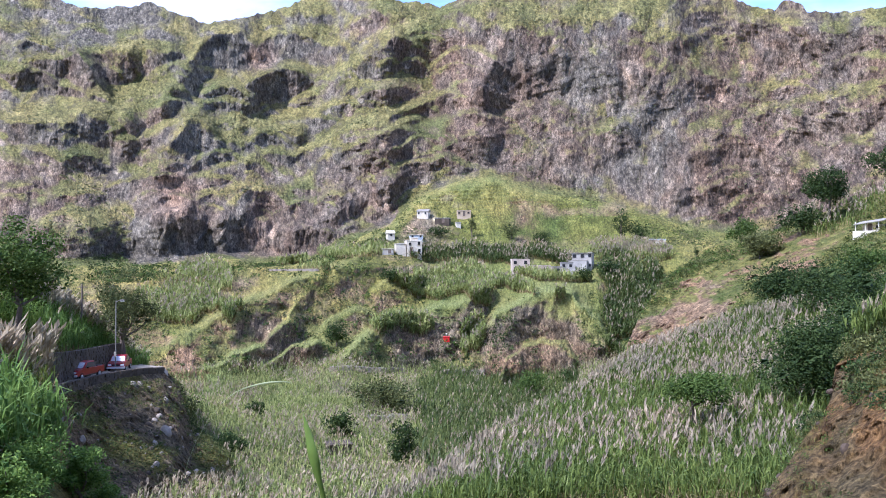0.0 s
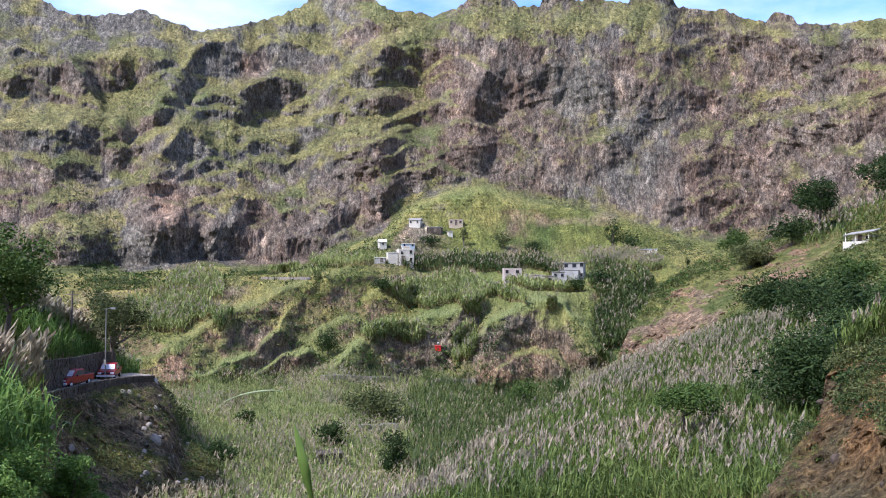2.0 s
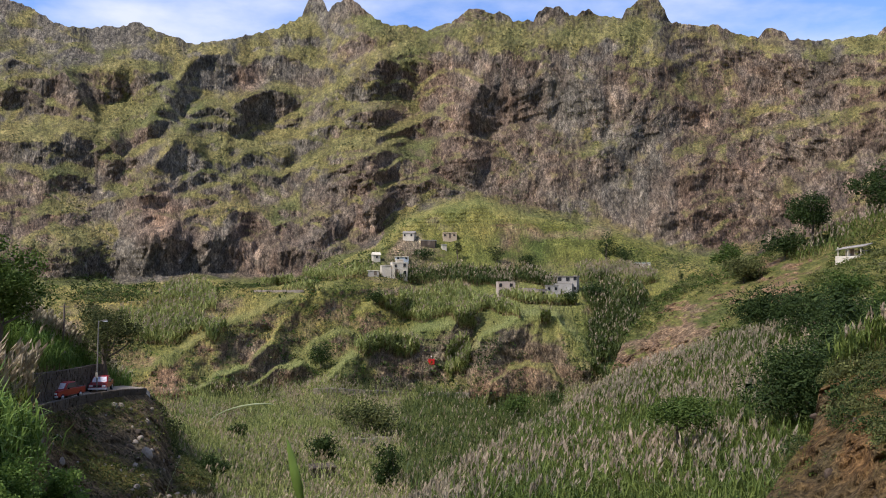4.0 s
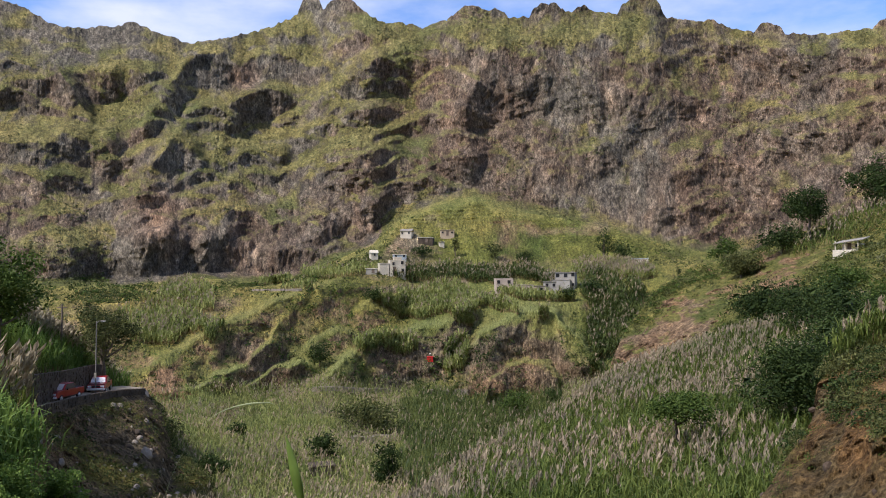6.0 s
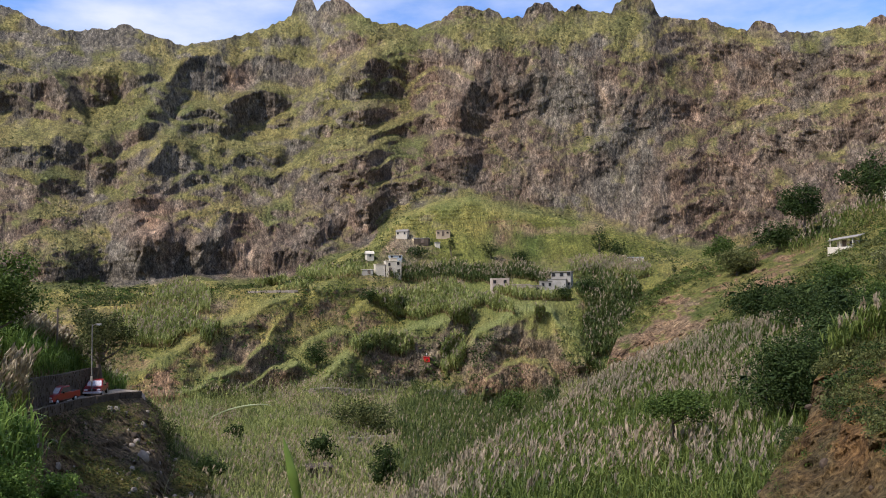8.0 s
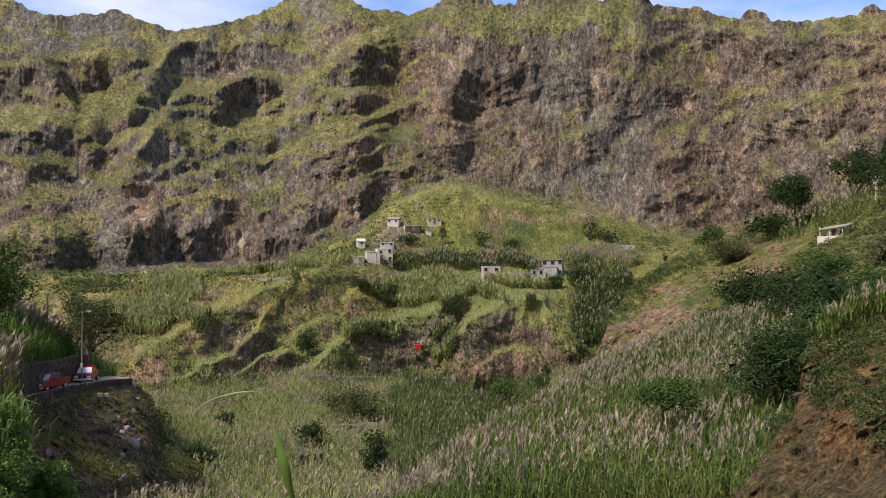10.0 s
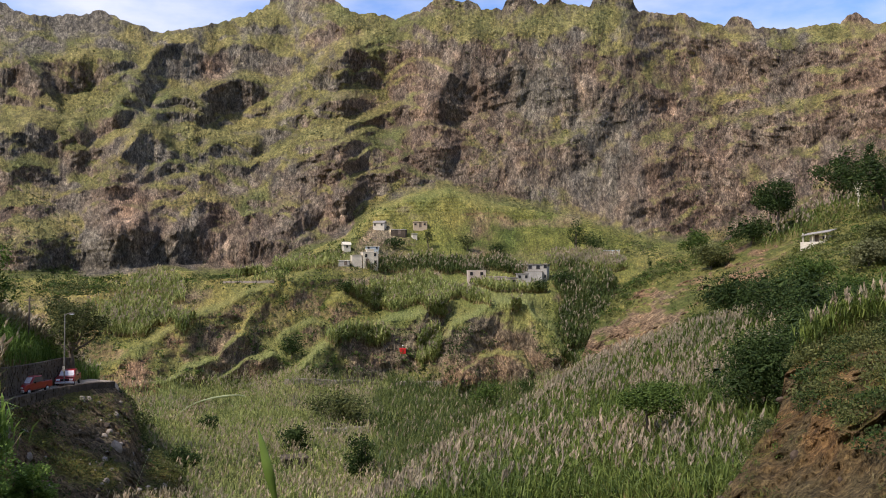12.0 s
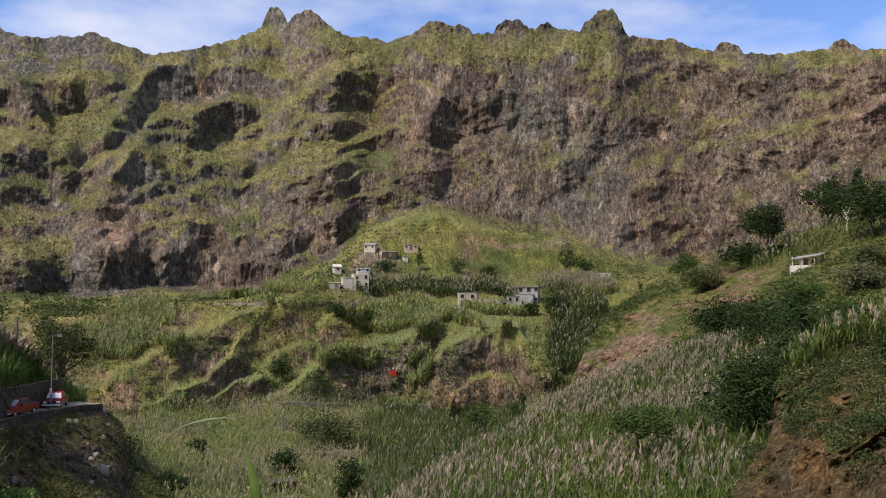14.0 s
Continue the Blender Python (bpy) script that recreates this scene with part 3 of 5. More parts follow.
crest_m = np.clip(np.maximum(big_grass, 0.85 * small_grass) * (1 - 0.75 * zone_cliff - 0.55 * zone_right * (1 - zone_cliff)), 0, 1)
face_m = np.clip(np.maximum(big_face * (1 - 0.6 * small_grass), 0.8 * small_face), 0, 1)
relief = soften((1 - 0.3 * zone_wall) * big_rel + 1.0 * small_rel, 2) * smooth(high / 0.9)
hill_rel, hill_grass, hill_face = spur_relief([(p, 0.85 * d, 0.7 * w, c) for p, d, w, c in HILL_SPURS], m_az, el, w1, w2, np.full_like(el, 7.0))
relief = soften(relief.T, 5).T + 1.1 * soften(soften(hill_rel, 1).T, 1).T * (1 - wild)


def upright(r, e, c):
    """Fills hollows under the crests: below each, the face drops at a steep angle (c metres out for a degree down)."""
    k = r - c * e
    return np.minimum.accumulate(k[::-1], axis=0)[::-1] + c * e


rr = soften(upright(rr - relief, el, 1.5), 2)
relief = np.zeros_like(el)
pw = np.stack([np.radians(az) * 420, np.radians(el) * 420, 0 * az], -1)   # metres along and up the wall
pw = pw + 5 * np.stack([fbm(pw, 30, 3, 25), fbm(pw, 30, 3, 26), 0 * az], -1)
relief = relief + wild * (0.62 - 0.12 * zone_cliff) * (0.45 + 0.55 * foot_fade) * (1.6 * ridged(pw * (1, 0.7, 1), 60, 3, 31) + (1.3 + 0.5 * zone_cliff) * ridged(pw * (1, 0.6, 1), 20, 3, 41) + (0.7 + 0.5 * zone_cliff) * ridged(pw * (1, 0.45, 1), 7, 3, 51)
                                     + 1.6 * near_foot * ridged(pw * (1, 0.14, 1), 5, 3, 53) + 1.3 * fbm(pw, 9, 3, 61) + 0.7 * ridged(pw, 4.5, 3, 62) + 0.5 * fbm(pw, 1.6, 2, 63))
ph = np.stack([np.radians(az) * 200, np.radians(el) * 200, 0 * az], -1)
ph = ph + 4 * np.stack([fbm(ph, 20, 3, 27), fbm(ph, 20, 3, 28), 0 * az], -1)
relief = relief + hill * (0.9 * ridged(ph * (1, 0.5, 1), 26, 3, 71) + 0.9 * ridged(ph * (1, 0.5, 1), 9, 3, 75) + 0.6 * fbm(ph, 3, 3, 76))
relief = relief + (1 - wild) * (1 - hill) * (2.5 * fbm(p0, 25, 3, 78) + 0.5 * fbm(p0, 4, 2, 79))
# benches of the terraced fields, each a small step
step = p0[..., 2] / 1.9 + 0.8 * fbm(p0, 40, 2, 81)
saw = step - np.floor(step)
terraced = hill * smooth(0.45 + 1.8 * fbm(p0, 40, 2, 83)) * (0.3 + 0.7 * smooth((el - 0.2) / 1.0)) * (1 - blot(az, el, 6.4, -4.2, 4.0, 2.6))
relief = relief + terraced * (1.3 + 0.5 * smooth((el - 0.8) / 1.2)) * (smooth(saw / 0.25) - saw)
rr = rr - relief
mp = at(az, el, rr)
mn = grid_normals(mp)
nz = np.abs(mn[..., 2])
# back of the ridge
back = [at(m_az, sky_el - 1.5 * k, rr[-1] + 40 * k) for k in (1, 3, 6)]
full = np.concatenate([mp, np.array(back)], 0)
patch = fbm(pw, 70, 4, 91)
patch2 = fbm(pw, 16, 4, 95)
patch3 = fbm(pw, 4.5, 3, 98)
back_ridge = smooth((-12.5 - az) / 2) * smooth((el - 12.9 - 0.2 * (az + 22.4) - 0.4 * fbm(pw, 25, 3, 93)) / 0.4)
lower_rock = smooth((3.4 - high - 1.2 * patch2) / 1.2) * smooth((az + 27) / 3)
veg_m = 0.28 + (nz - 0.45) * 0.9 + 0.62 * crest_m - 0.34 * face_m + 0.16 * patch + 0.28 * patch2 + 0.30 * patch3 + 0.012 * (high - 8) \
    - 0.30 * zone_cliff - 0.34 * zone_right * smooth((14.2 - el) / 1.0) - 0.30 * zone_low_left - 0.30 * lower_rock * zone_left - 0.60 * back_ridge
crest = smooth((hill_grass - 0.35) / 0.5)
dome = smooth((el - 1.5) / 0.7) * (1 - wild)
veg_h = 0.62 + (nz - 0.62) * 0.9 + 0.55 * hill_grass - 0.24 * hill_face + 0.7 * fbm(ph * (1, 1.8, 1), 9, 4, 96) + 0.15 * patch + 0.20 * dome
foot_scrub = smooth((0.75 + 0.5 * patch2 - high) / 0.5) * smooth((high + 1.2) / 0.8) * smooth((-1 - az) / 3)
veg = np.clip(wild * veg_m + (1 - wild) * veg_h + 0.7 * foot_scrub, 0, 1)
red = 0.30 + 0.25 * hill + 0.35 * patch + 0.60 * zone_right - 0.15 * zone_cliff + 0.40 * fbm(pw, 30, 3, 97) + 0.25 * patch3 - 0.4 * back_ridge
red = red + 0.9 * blot(az, el, -12.7, 13.4, 1.2, 1.2) + 0.6 * blot(az, el, -18.2, 4.6, 1.5, 1.9) + 0.4 * blot(az, el, -4.0, 11.6, 2.4, 0.8) + 0.5 * blot(az, el, -6.8, 15.2, 1.3, 0.5)
bare_m = blot(az, el, -12.7, 13.4, 1.0, 1.0) + blot(az, el, -18.2, 4.6, 1.4, 1.8) + 0.8 * blot(az, el, -4.0, 11.8, 2.4, 0.7) + 0.6 * blot(az, el, 19.8, 7.6, 2.0, 0.7)
scarp = blot(az, el, 6.4, -4.6, 2.6, 1.7) * (1 - wild)
red = red + 0.25 * scarp
# the patch near bearing 10.8 is overgrown to paint the shaded valley side
veg = np.clip(veg - 0.55 * bare_m * wild - 0.30 * scarp + 0.4 * blot(az, el, 10.8, -2.6, 2.0, 2.6) * (1 - wild), 0, 1)
# hill crests get paler, less lush grass, partly painting the sun on them
crop = np.clip((1 - wild) * (smooth(0.25 + 1.5 * fbm(ph, 22, 3, 99)) * hill * smooth((2.2 - el) / 1.5) * 0.45 + 0.8 * (1 - hill) + 0.35 * crest * hill), 0, 1)
# fourth weight: pale stone where bare, lush green where grown over, and painted shade on the valley side near bearing
# 10.8
lush_shade = wild * np.clip(0.75 * bare_m + 0.8 * foot_scrub + 0.22 * fbm(pw, 40, 3, 94) * (1 - bare_m) - 0.1 * crest_m, 0, 1) + (1 - wild) * np.clip(0.25 + 0.7 * dome + 0.9 * blot(az, el, 10.8, -2.6, 2.2, 2.6) + 0.7 * fbm(ph, 16, 3, 92) - 0.4 * crest, 0, 1)
cover = np.stack([veg, np.clip(red, 0, 1), crop, np.clip(lush_shade, 0, 1)], -1)
full_cover = np.concatenate([cover, np.repeat(cover[-1:], 3, 0)], 0)
along = np.stack([np.radians(az) * 300, np.radians(el) * 300, 0.2 * rr, 0 * az], -1)   # metres along, up and into the wall
full_along = np.concatenate([along, np.repeat(along[-1:], 3, 0)], 0)
mountain = new("mountain_ground", mesh_np("mountain_ground", full, grid_faces(full.shape[0], NC)[:, ::-1], [M_MOUNTAIN, M_HILL], (wild[:-1, :-1] < 0.5).ravel().tolist() + [0] * (3 * (NC - 1)), attrs={"cover": full_cover, "along": full_along}))
tagged(mountain, "rugged brown mountain wall above green terraced hill and cane valley", "mountain", kind="structure")


def landform(name, curves, counts, lo, hi, cols, mat, rough, label, cover_of, seed, soft=4, calm=(), runnels=None):
    """A nearer piece of the land; returns its grid of places and normals."""
    a = np.linspace(lo, hi, cols)
    e, r = strip(curves, a, counts)
    r = np.exp(soften(np.log(r), soft))
    e = soften(e, 1)
    az_ = np.broadcast_to(a, e.shape)
    q = at(az_, e, r)
    d = 0
    for size, amp in rough:
        d = d + amp * ridged(q, size, 3, seed + int(size * 7))
    if runnels:
        d = d + runnels(q, az_, e)
    for lo_row, hi_row, share in calm:
        d[lo_row:hi_row] *= share
    q = at(az_, e, r - d)
    nrm = grid_normals(q)
    last_e, last_r = e[-1], (r - d)[-1]
    rear = [at(a, last_e - 3 * k, last_r * (1 + 0.10 * k)) for k in (1, 3, 6)]
    f = np.concatenate([q, np.array(rear)], 0)
    cov = cover_of(q, nrm, az_, e)
    cov = np.concatenate([cov, np.repeat(cov[-1:], 3, 0)], 0)
    ob = new(name, mesh_np(name, f, grid_faces(f.shape[0], cols)[:, ::-1], [mat], attrs={"cover": cov}))
    tagged(ob, label, "hillside", kind="structure")
    return q, nrm, az_, e


def bare_bank(a, e):
    """Where the red earth of the bank lies open."""
    mid = 14.6 + 1.24 * (e + 3.2)
    return smooth(1.6 - np.abs(a - mid) / (2.4 + 0.5 * smooth((e + 2.5) / 2))) * smooth((e + 5.4) / 0.8) * smooth((3.4 - e) / 1.5)


def bank_runnels(q, a, e):
    """Gullies that the rain has cut down the bare bank."""
    u = np.stack([(a - 1.1 * e) * 1.7 + 0.8 * fbm(q, 7, 3, 231), (a + 1.24 * e) * 0.28, 0 * a], -1)
    return bare_bank(a, e) * (0.55 * ridged(u, 2.2, 3, 233) + 0.3 * ridged(u * (1, 1.8, 1), 0.8, 3, 235) + 0.25 * fbm(q, 1.5, 3, 237))


def rock_steps(q, a, e):
    """Ledges and broken blocks of the earth bank."""
    k = q[..., 2] / 0.55 + 1.6 * fbm(q, 1.6, 3, 241)
    f = k - np.floor(k)
    return 0.16 * (smooth(f / 0.3) - f) * smooth(0.5 + 1.6 * fbm(q, 1.1, 3, 243)) + 0.10 * fbm(q, 0.3, 3, 245)


def cover_slope(q, n, a, e):
    nzz = np.abs(n[..., 2])
    b = bare_bank(a + 1.3 * fbm(q, 9, 3, 205) + 0.5 * fbm(q, 2.5, 3, 206), e)
    v = np.clip(0.75 + (nzz - 0.55) * 2.2 + 0.5 * fbm(q, 8, 4, 201) + 0.35 * fbm(q, 2.6, 3, 202) * b - 1.05 * b, 0, 1)
    rd = np.clip(0.75 + 0.5 * fbm(q, 9, 3, 203) + 0.3 * b, 0, 1)
    return np.stack([v, rd, 0.2 + 0 * v, 0.45 + 0 * v], -1)


def cover_bluff(q, n, a, e):
    nzz = np.abs(n[..., 2])
    v = np.clip(0.24 + (nzz - 0.5) * 1.2 + 0.65 * fbm(q, 7, 4, 211) + 0.03 * (e + 9), 0, 1)
    rd = np.clip(0.5 + 0.4 * fbm(q, 6, 3, 213), 0, 1)
    return np.stack([v, rd, 0 * v, 0.35 + 0 * v], -1)


def cover_rock(q, n, a, e):
    nzz = np.abs(n[..., 2])
    orange = smooth(2.4 * fbm(q, 0.8, 4, 223) - 0.1) * smooth((e + 12) / 2.5)
    v = np.clip(0.32 + (nzz - 0.5) * 0.6 + 0.75 * fbm(q, 1.3, 4, 221) + 0.10 * (e + 8) - 0.5 * orange, 0, 1)
    rd = np.clip(0.35 + 0.5 * fbm(q, 0.9, 3, 225) + 0.6 * orange, 0, 1)
    return np.stack([v, rd, 0 * v, np.clip(0.9 * orange + 0.15, 0, 1)], -1)


slope_q, slope_n, slope_az, slope_el = landform("slope_ground", [SLOPE_NEAR, SLOPE_LOW, SLOPE_BROW, BANK_FOOT, BANK_TOP], [6, 60, 30, 80], -7, 37, 480, M_SLOPE,
                            [(14, 0.9), (4, 0.35), (1.3, 0.12)], "steep green hillside with a bare red earth bank", cover_slope, 300, runnels=bank_runnels)
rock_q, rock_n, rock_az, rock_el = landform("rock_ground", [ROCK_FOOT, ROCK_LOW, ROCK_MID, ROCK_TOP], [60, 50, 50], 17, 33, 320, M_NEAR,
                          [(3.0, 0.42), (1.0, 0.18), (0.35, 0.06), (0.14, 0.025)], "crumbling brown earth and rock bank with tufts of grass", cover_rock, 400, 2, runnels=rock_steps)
bluff_q, bluff_n, bluff_az, bluff_el = landform("bluff_ground", [BLUFF_FOOT, BLUFF_LOW, BLUFF_EDGE, ROAD_BACK, BANK_LEFT, BANK_CREST], [10, 110, 16, 24, 40], -40, -6, 420, M_BLUFF,
                            [(9, 0.8), (2.5, 0.42), (0.9, 0.22), (0.4, 0.08)], "dark rocky road bluff with stones and bushes", cover_bluff, 500, 1, [(112, 150, 0.12)])
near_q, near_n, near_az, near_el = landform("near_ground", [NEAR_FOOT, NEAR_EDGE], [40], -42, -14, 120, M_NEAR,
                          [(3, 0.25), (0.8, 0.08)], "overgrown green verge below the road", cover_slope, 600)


def lookup(q, e, az0, el0, lo, hi):
    """The place where the line of that bearing and elevation meets a sheet."""
    cols = q.shape[1]
    x = np.clip((az0 - lo) / (hi - lo) * (cols - 1), 0, cols - 1)
    j = int(round(x))
    col = e[:, j]
    i = int(np.argmax(col >= el0)) if (col >= el0).any() else len(col) - 1
    return q[i, j].copy()


def on_main(az0, el0):
    return lookup(mp, el, az0, el0, M_LO, M_HI)


def on_slope(az0, el0):
    return lookup(slope_q, slope_el, az0, el0, -7, 37)


def on_bluff(az0, el0):
    return lookup(bluff_q, bluff_el, az0, el0, -40, -6)


def on_rock(az0, el0):
    return lookup(rock_q, rock_el, az0, el0, 17, 33)


def on_near(az0, el0):
    return lookup(near_q, near_el, az0, el0, -42, -14)

# ---- plants ----
M_CANE = leaf_material("cane_leaf", (0.050, 0.080, 0.016), (0.190, 0.226, 0.055), 0.5, 0.3)
M_CANE_DARK = leaf_material("cane_leaf_dark", (0.044, 0.066, 0.020), (0.14, 0.165, 0.05), 0.5, 0.25)
M_CANE_LIGHT = leaf_material("pale_cane_leaf", (0.115, 0.145, 0.042), (0.40, 0.41, 0.145), 0.6, 0.3)
M_VERGE = leaf_material("verge_leaf", (0.075, 0.135, 0.026), (0.25, 0.34, 0.080), 0.55, 0.4)
M_VERGE_DULL = leaf_material("dull_grass", (0.06, 0.075, 0.018), (0.20, 0.20, 0.055), 0.7, 0.3)
M_PLUME = leaf_material("cane_plume", (0.25, 0.195, 0.14), (0.44, 0.355, 0.26), 0.85, 0.3)
M_PLUME_PALE = leaf_material("pale_plume", (0.28, 0.22, 0.15), (0.48, 0.39, 0.275), 0.85, 0.3)
M_STRAW = leaf_material("dry_cane", (0.18, 0.13, 0.06), (0.36, 0.28, 0.15), 0.8, 0.2)
M_LEAF = leaf_material("tree_leaf", (0.017, 0.033, 0.010), (0.062, 0.090, 0.024), 0.7, 0.2)
M_LEAF_LIGHT = leaf_material("bush_leaf", (0.034, 0.064, 0.013), (0.122, 0.168, 0.038), 0.65, 0.25)
M_SHRUB = leaf_material("shrub_leaf", (0.042, 0.055, 0.019), (0.15, 0.155, 0.055), 0.7, 0.2)
M_SHRUB_FAR = leaf_material("far_shrub_leaf", (0.085, 0.092, 0.045), (0.17, 0.17, 0.085), 0.8, 0.15)
M_BARK = simple("bark", (0.13, 0.10, 0.075), 0.9, 0.35, 3.0, 0.02)
rng = np.random.default_rng(7)


def scatter(q, count, weight=None):
    """Random places on a grid of places, more where weight is larger."""
    h, w = q.shape[:2]
    cell = np.linalg.norm(np.cross(q[1:, :-1] - q[:-1, :-1], q[:-1, 1:] - q[:-1, :-1]), axis=-1)
    if weight is not None:
        cell = cell * weight[:-1, :-1]
    cdf = np.cumsum(cell.ravel())
    pick = np.searchsorted(cdf, rng.random(count) * cdf[-1])
    i, j = pick // (w - 1), pick % (w - 1)
    u, v = rng.random(count)[:, None], rng.random(count)[:, None]
    return q[i, j] * (1 - u) * (1 - v) + q[i + 1, j] * u * (1 - v) + q[i, j + 1] * (1 - u) * v + q[i + 1, j + 1] * u * v, (i, j)


def scatter_seen(q, count, weight):
    """Random places on a grid, so many to each of its cells, however large they are."""
    h, w = q.shape[:2]
    cdf = np.cumsum(weight[:-1, :-1].ravel())
    pick = np.searchsorted(cdf, rng.random(count) * cdf[-1])
    i, j = pick // (w - 1), pick % (w - 1)
    u, v = rng.random(count)[:, None], rng.random(count)[:, None]
    return q[i, j] * (1 - u) * (1 - v) + q[i + 1, j] * u * (1 - v) + q[i, j + 1] * (1 - u) * v + q[i + 1, j + 1] * u * v, (i, j)


def blades(root, turn, length, width, rise, droop):
    """Bent blades of two pieces: verts (n, 6, 3) and faces for them. rise: the first half's angle, droop: the second's."""
    n = len(root)
    out = np.stack([np.cos(turn), np.sin(turn), 0 * turn], -1)
    side = np.stack([-np.sin(turn), np.cos(turn), 0 * turn], -1)
    up = np.array([0, 0, 1.0])
    mid = root + (out * np.cos(rise)[:, None] + up * np.sin(rise)[:, None]) * (length * 0.5)[:, None]
    tip = mid + (out * np.cos(droop)[:, None] + up * np.sin(droop)[:, None]) * (length * 0.5)[:, None]
    s = side * (width * 0.5)[:, None]
    v = np.stack([root - 0.5 * s, root + 0.5 * s, mid - s, mid + s, tip - 0.12 * s, tip + 0.12 * s], 1)
    b = (np.arange(n) * 6)[:, None]
    f = np.concatenate([b + np.array([0, 1, 3, 2]), b + np.array([2, 3, 5, 4])], 0)
    return v.reshape(-1, 3), f


def plumes(root, lean, length, width, strands=5):
    """Feathery heads: slender strands that spread from the stalk and droop to one side."""
    n = len(root)
    vs, fs = [], []
    axis = np.concatenate([lean, np.ones((n, 1))], 1)
    for k in range(strands):
        ang = rng.random(n) * 6.283
        out = np.stack([np.cos(ang), np.sin(ang), 0 * ang], -1)
        low = root + axis * (length * (0.05 + 0.13 * k))[:, None]
        tip = low + axis * (length * rng.uniform(0.4, 0.6, n))[:, None] + out * (width * rng.uniform(0.3, 0.75, n))[:, None]
        mid = low * 0.5 + tip * 0.5 + out * (width * 0.12)[:, None]
        s = np.cross(out, (0, 0, 1.0)) * (width * rng.uniform(0.16, 0.3, n))[:, None]
        vs.append(np.stack([low, mid + s, tip, mid - s], 1).reshape(-1, 3))
        fs.append((np.arange(n) * 4)[:, None] + np.array([0, 1, 2, 3]) + k * n * 4)
    return np.concatenate(vs), np.concatenate(fs)


def join(parts):
    """Joins (verts, faces, material index) into one set of arrays."""
    vs, fs, ix, base = [], [], [], 0
    for v, f, i in parts:
        vs.append(v)
        fs.append(f + base)
        ix.append(np.full(len(f), i))
        base += len(v)
    return np.concatenate(vs), np.concatenate(fs), np.concatenate(ix)


def cane_field(name, places, height, leaves, width, head, label, mats, head_width=1.0, straw=0.1, category="sugar cane"):
    """A stand of cane: blades round each stalk and, for the share head (or one share a place), a plume."""
    n = len(places)
    h = height * (0.75 + 0.5 * rng.random(n))
    parts = []
    for k in range(leaves):
        tall = h * (0.15 + 0.75 * (k + rng.random(n)) / leaves)
        root = places + np.stack([rng.normal(0, 0.14, n), rng.normal(0, 0.14, n), tall - 0.25 * h], -1)
        ln = h * (0.38 + 0.2 * rng.random(n))
        v, f = blades(root, rng.random(n) * 6.283, ln, width * (0.7 + 0.6 * rng.random(n)), np.radians(62 + 25 * rng.random(n)), np.radians(rng.uniform(-25, 65, n)))
        parts.append((v, f, 2 if (k == 0 and straw) else 0))
    keep = rng.random(n) < head
    if keep.any():
        m = int(keep.sum())
        root = places[keep] + np.stack([0 * h[keep], 0 * h[keep], h[keep] * 0.80], -1)
        v, f = plumes(root, rng.normal(0.16, 0.16, (m, 2)), h[keep] * (0.26 + 0.12 * rng.random(m)), h[keep] * 0.11 * head_width * (0.8 + 0.5 * rng.random(m)))
        parts.append((v, f, 1))
    v, f, i = join(parts)
    ob = new(name, mesh_np(name, v, f, mats, i, False))
    return tagged(ob, label, category, kind="stuff")


def leaf_quads(centres, size, flat=0.35):
    """A leaf or spray at each centre, turned at random; flat: how far it keeps to the level."""
    n = len(centres)
    a = rng.normal(size=(n, 3))
    a[:, 2] *= flat
    a /= np.linalg.norm(a, axis=1, keepdims=True)
    b = rng.normal(size=(n, 3))
    b = np.cross(a, b)
    b /= np.linalg.norm(b, axis=1, keepdims=True) + 1e-9
    s = (size * (0.6 + 0.8 * rng.random(n)))[:, None]
    v = np.stack([centres - a * s * 0.6, centres + b * s * 0.34, centres + a * s * 0.6, centres - b * s * 0.34], 1)
    return v.reshape(-1, 3), (np.arange(n) * 4)[:, None] + np.array([0, 1, 2, 3])


def shrubs(name, places, size, sprays, label, mats, leaf=0.85, category="shrubs"):
    """Low bushes: a dome of sprays on each place."""
    n = len(places)
    d = rng.normal(size=(n, sprays, 3))
    d /= np.linalg.norm(d, axis=-1, keepdims=True)
    d[..., 2] = np.abs(d[..., 2]) * 0.85 - 0.08
    rad = size * (0.55 + 0.9 * rng.random(n) ** 2)
    c = places[:, None] + d * (rad[:, None] * (0.6 + 0.4 * rng.random((n, sprays))))[..., None]
    v, f = leaf_quads(c.reshape(-1, 3), np.repeat(rad, sprays) * leaf, 0.8)
    idx = np.repeat(rng.integers(0, len(mats), n), sprays)
    ob = new(name, mesh_np(name, v, f, mats, idx, False))
    return tagged(ob, label, category, kind="stuff")


def tube(path, radii, sides=7):
    """A tapered limb along a path."""
    path = np.asarray(path, float)
    k = len(path)
    vs = []
    for i in range(k):
        t = path[min(i + 1, k - 1)] - path[max(i - 1, 0)]
        t /= np.linalg.norm(t) + 1e-9
        u = np.cross(t, (0.3, 1, 0.2))
        u /= np.linalg.norm(u)
        w = np.cross(t, u)
        ang = np.arange(sides) * 2 * np.pi / sides
        vs.append(path[i] + radii[i] * (np.cos(ang)[:, None] * u + np.sin(ang)[:, None] * w))
    f = []
    for i in range(k - 1):
        for s in range(sides):
            f.append((i * sides + s, i * sides + (s + 1) % sides, (i + 1) * sides + (s + 1) % sides, (i + 1) * sides + s))
    return np.concatenate(vs), np.array(f)


def child(ob, name, me, label=""):
    o = new(name, me)
    o.parent = ob
    if label:
        o["label"] = label
    return o


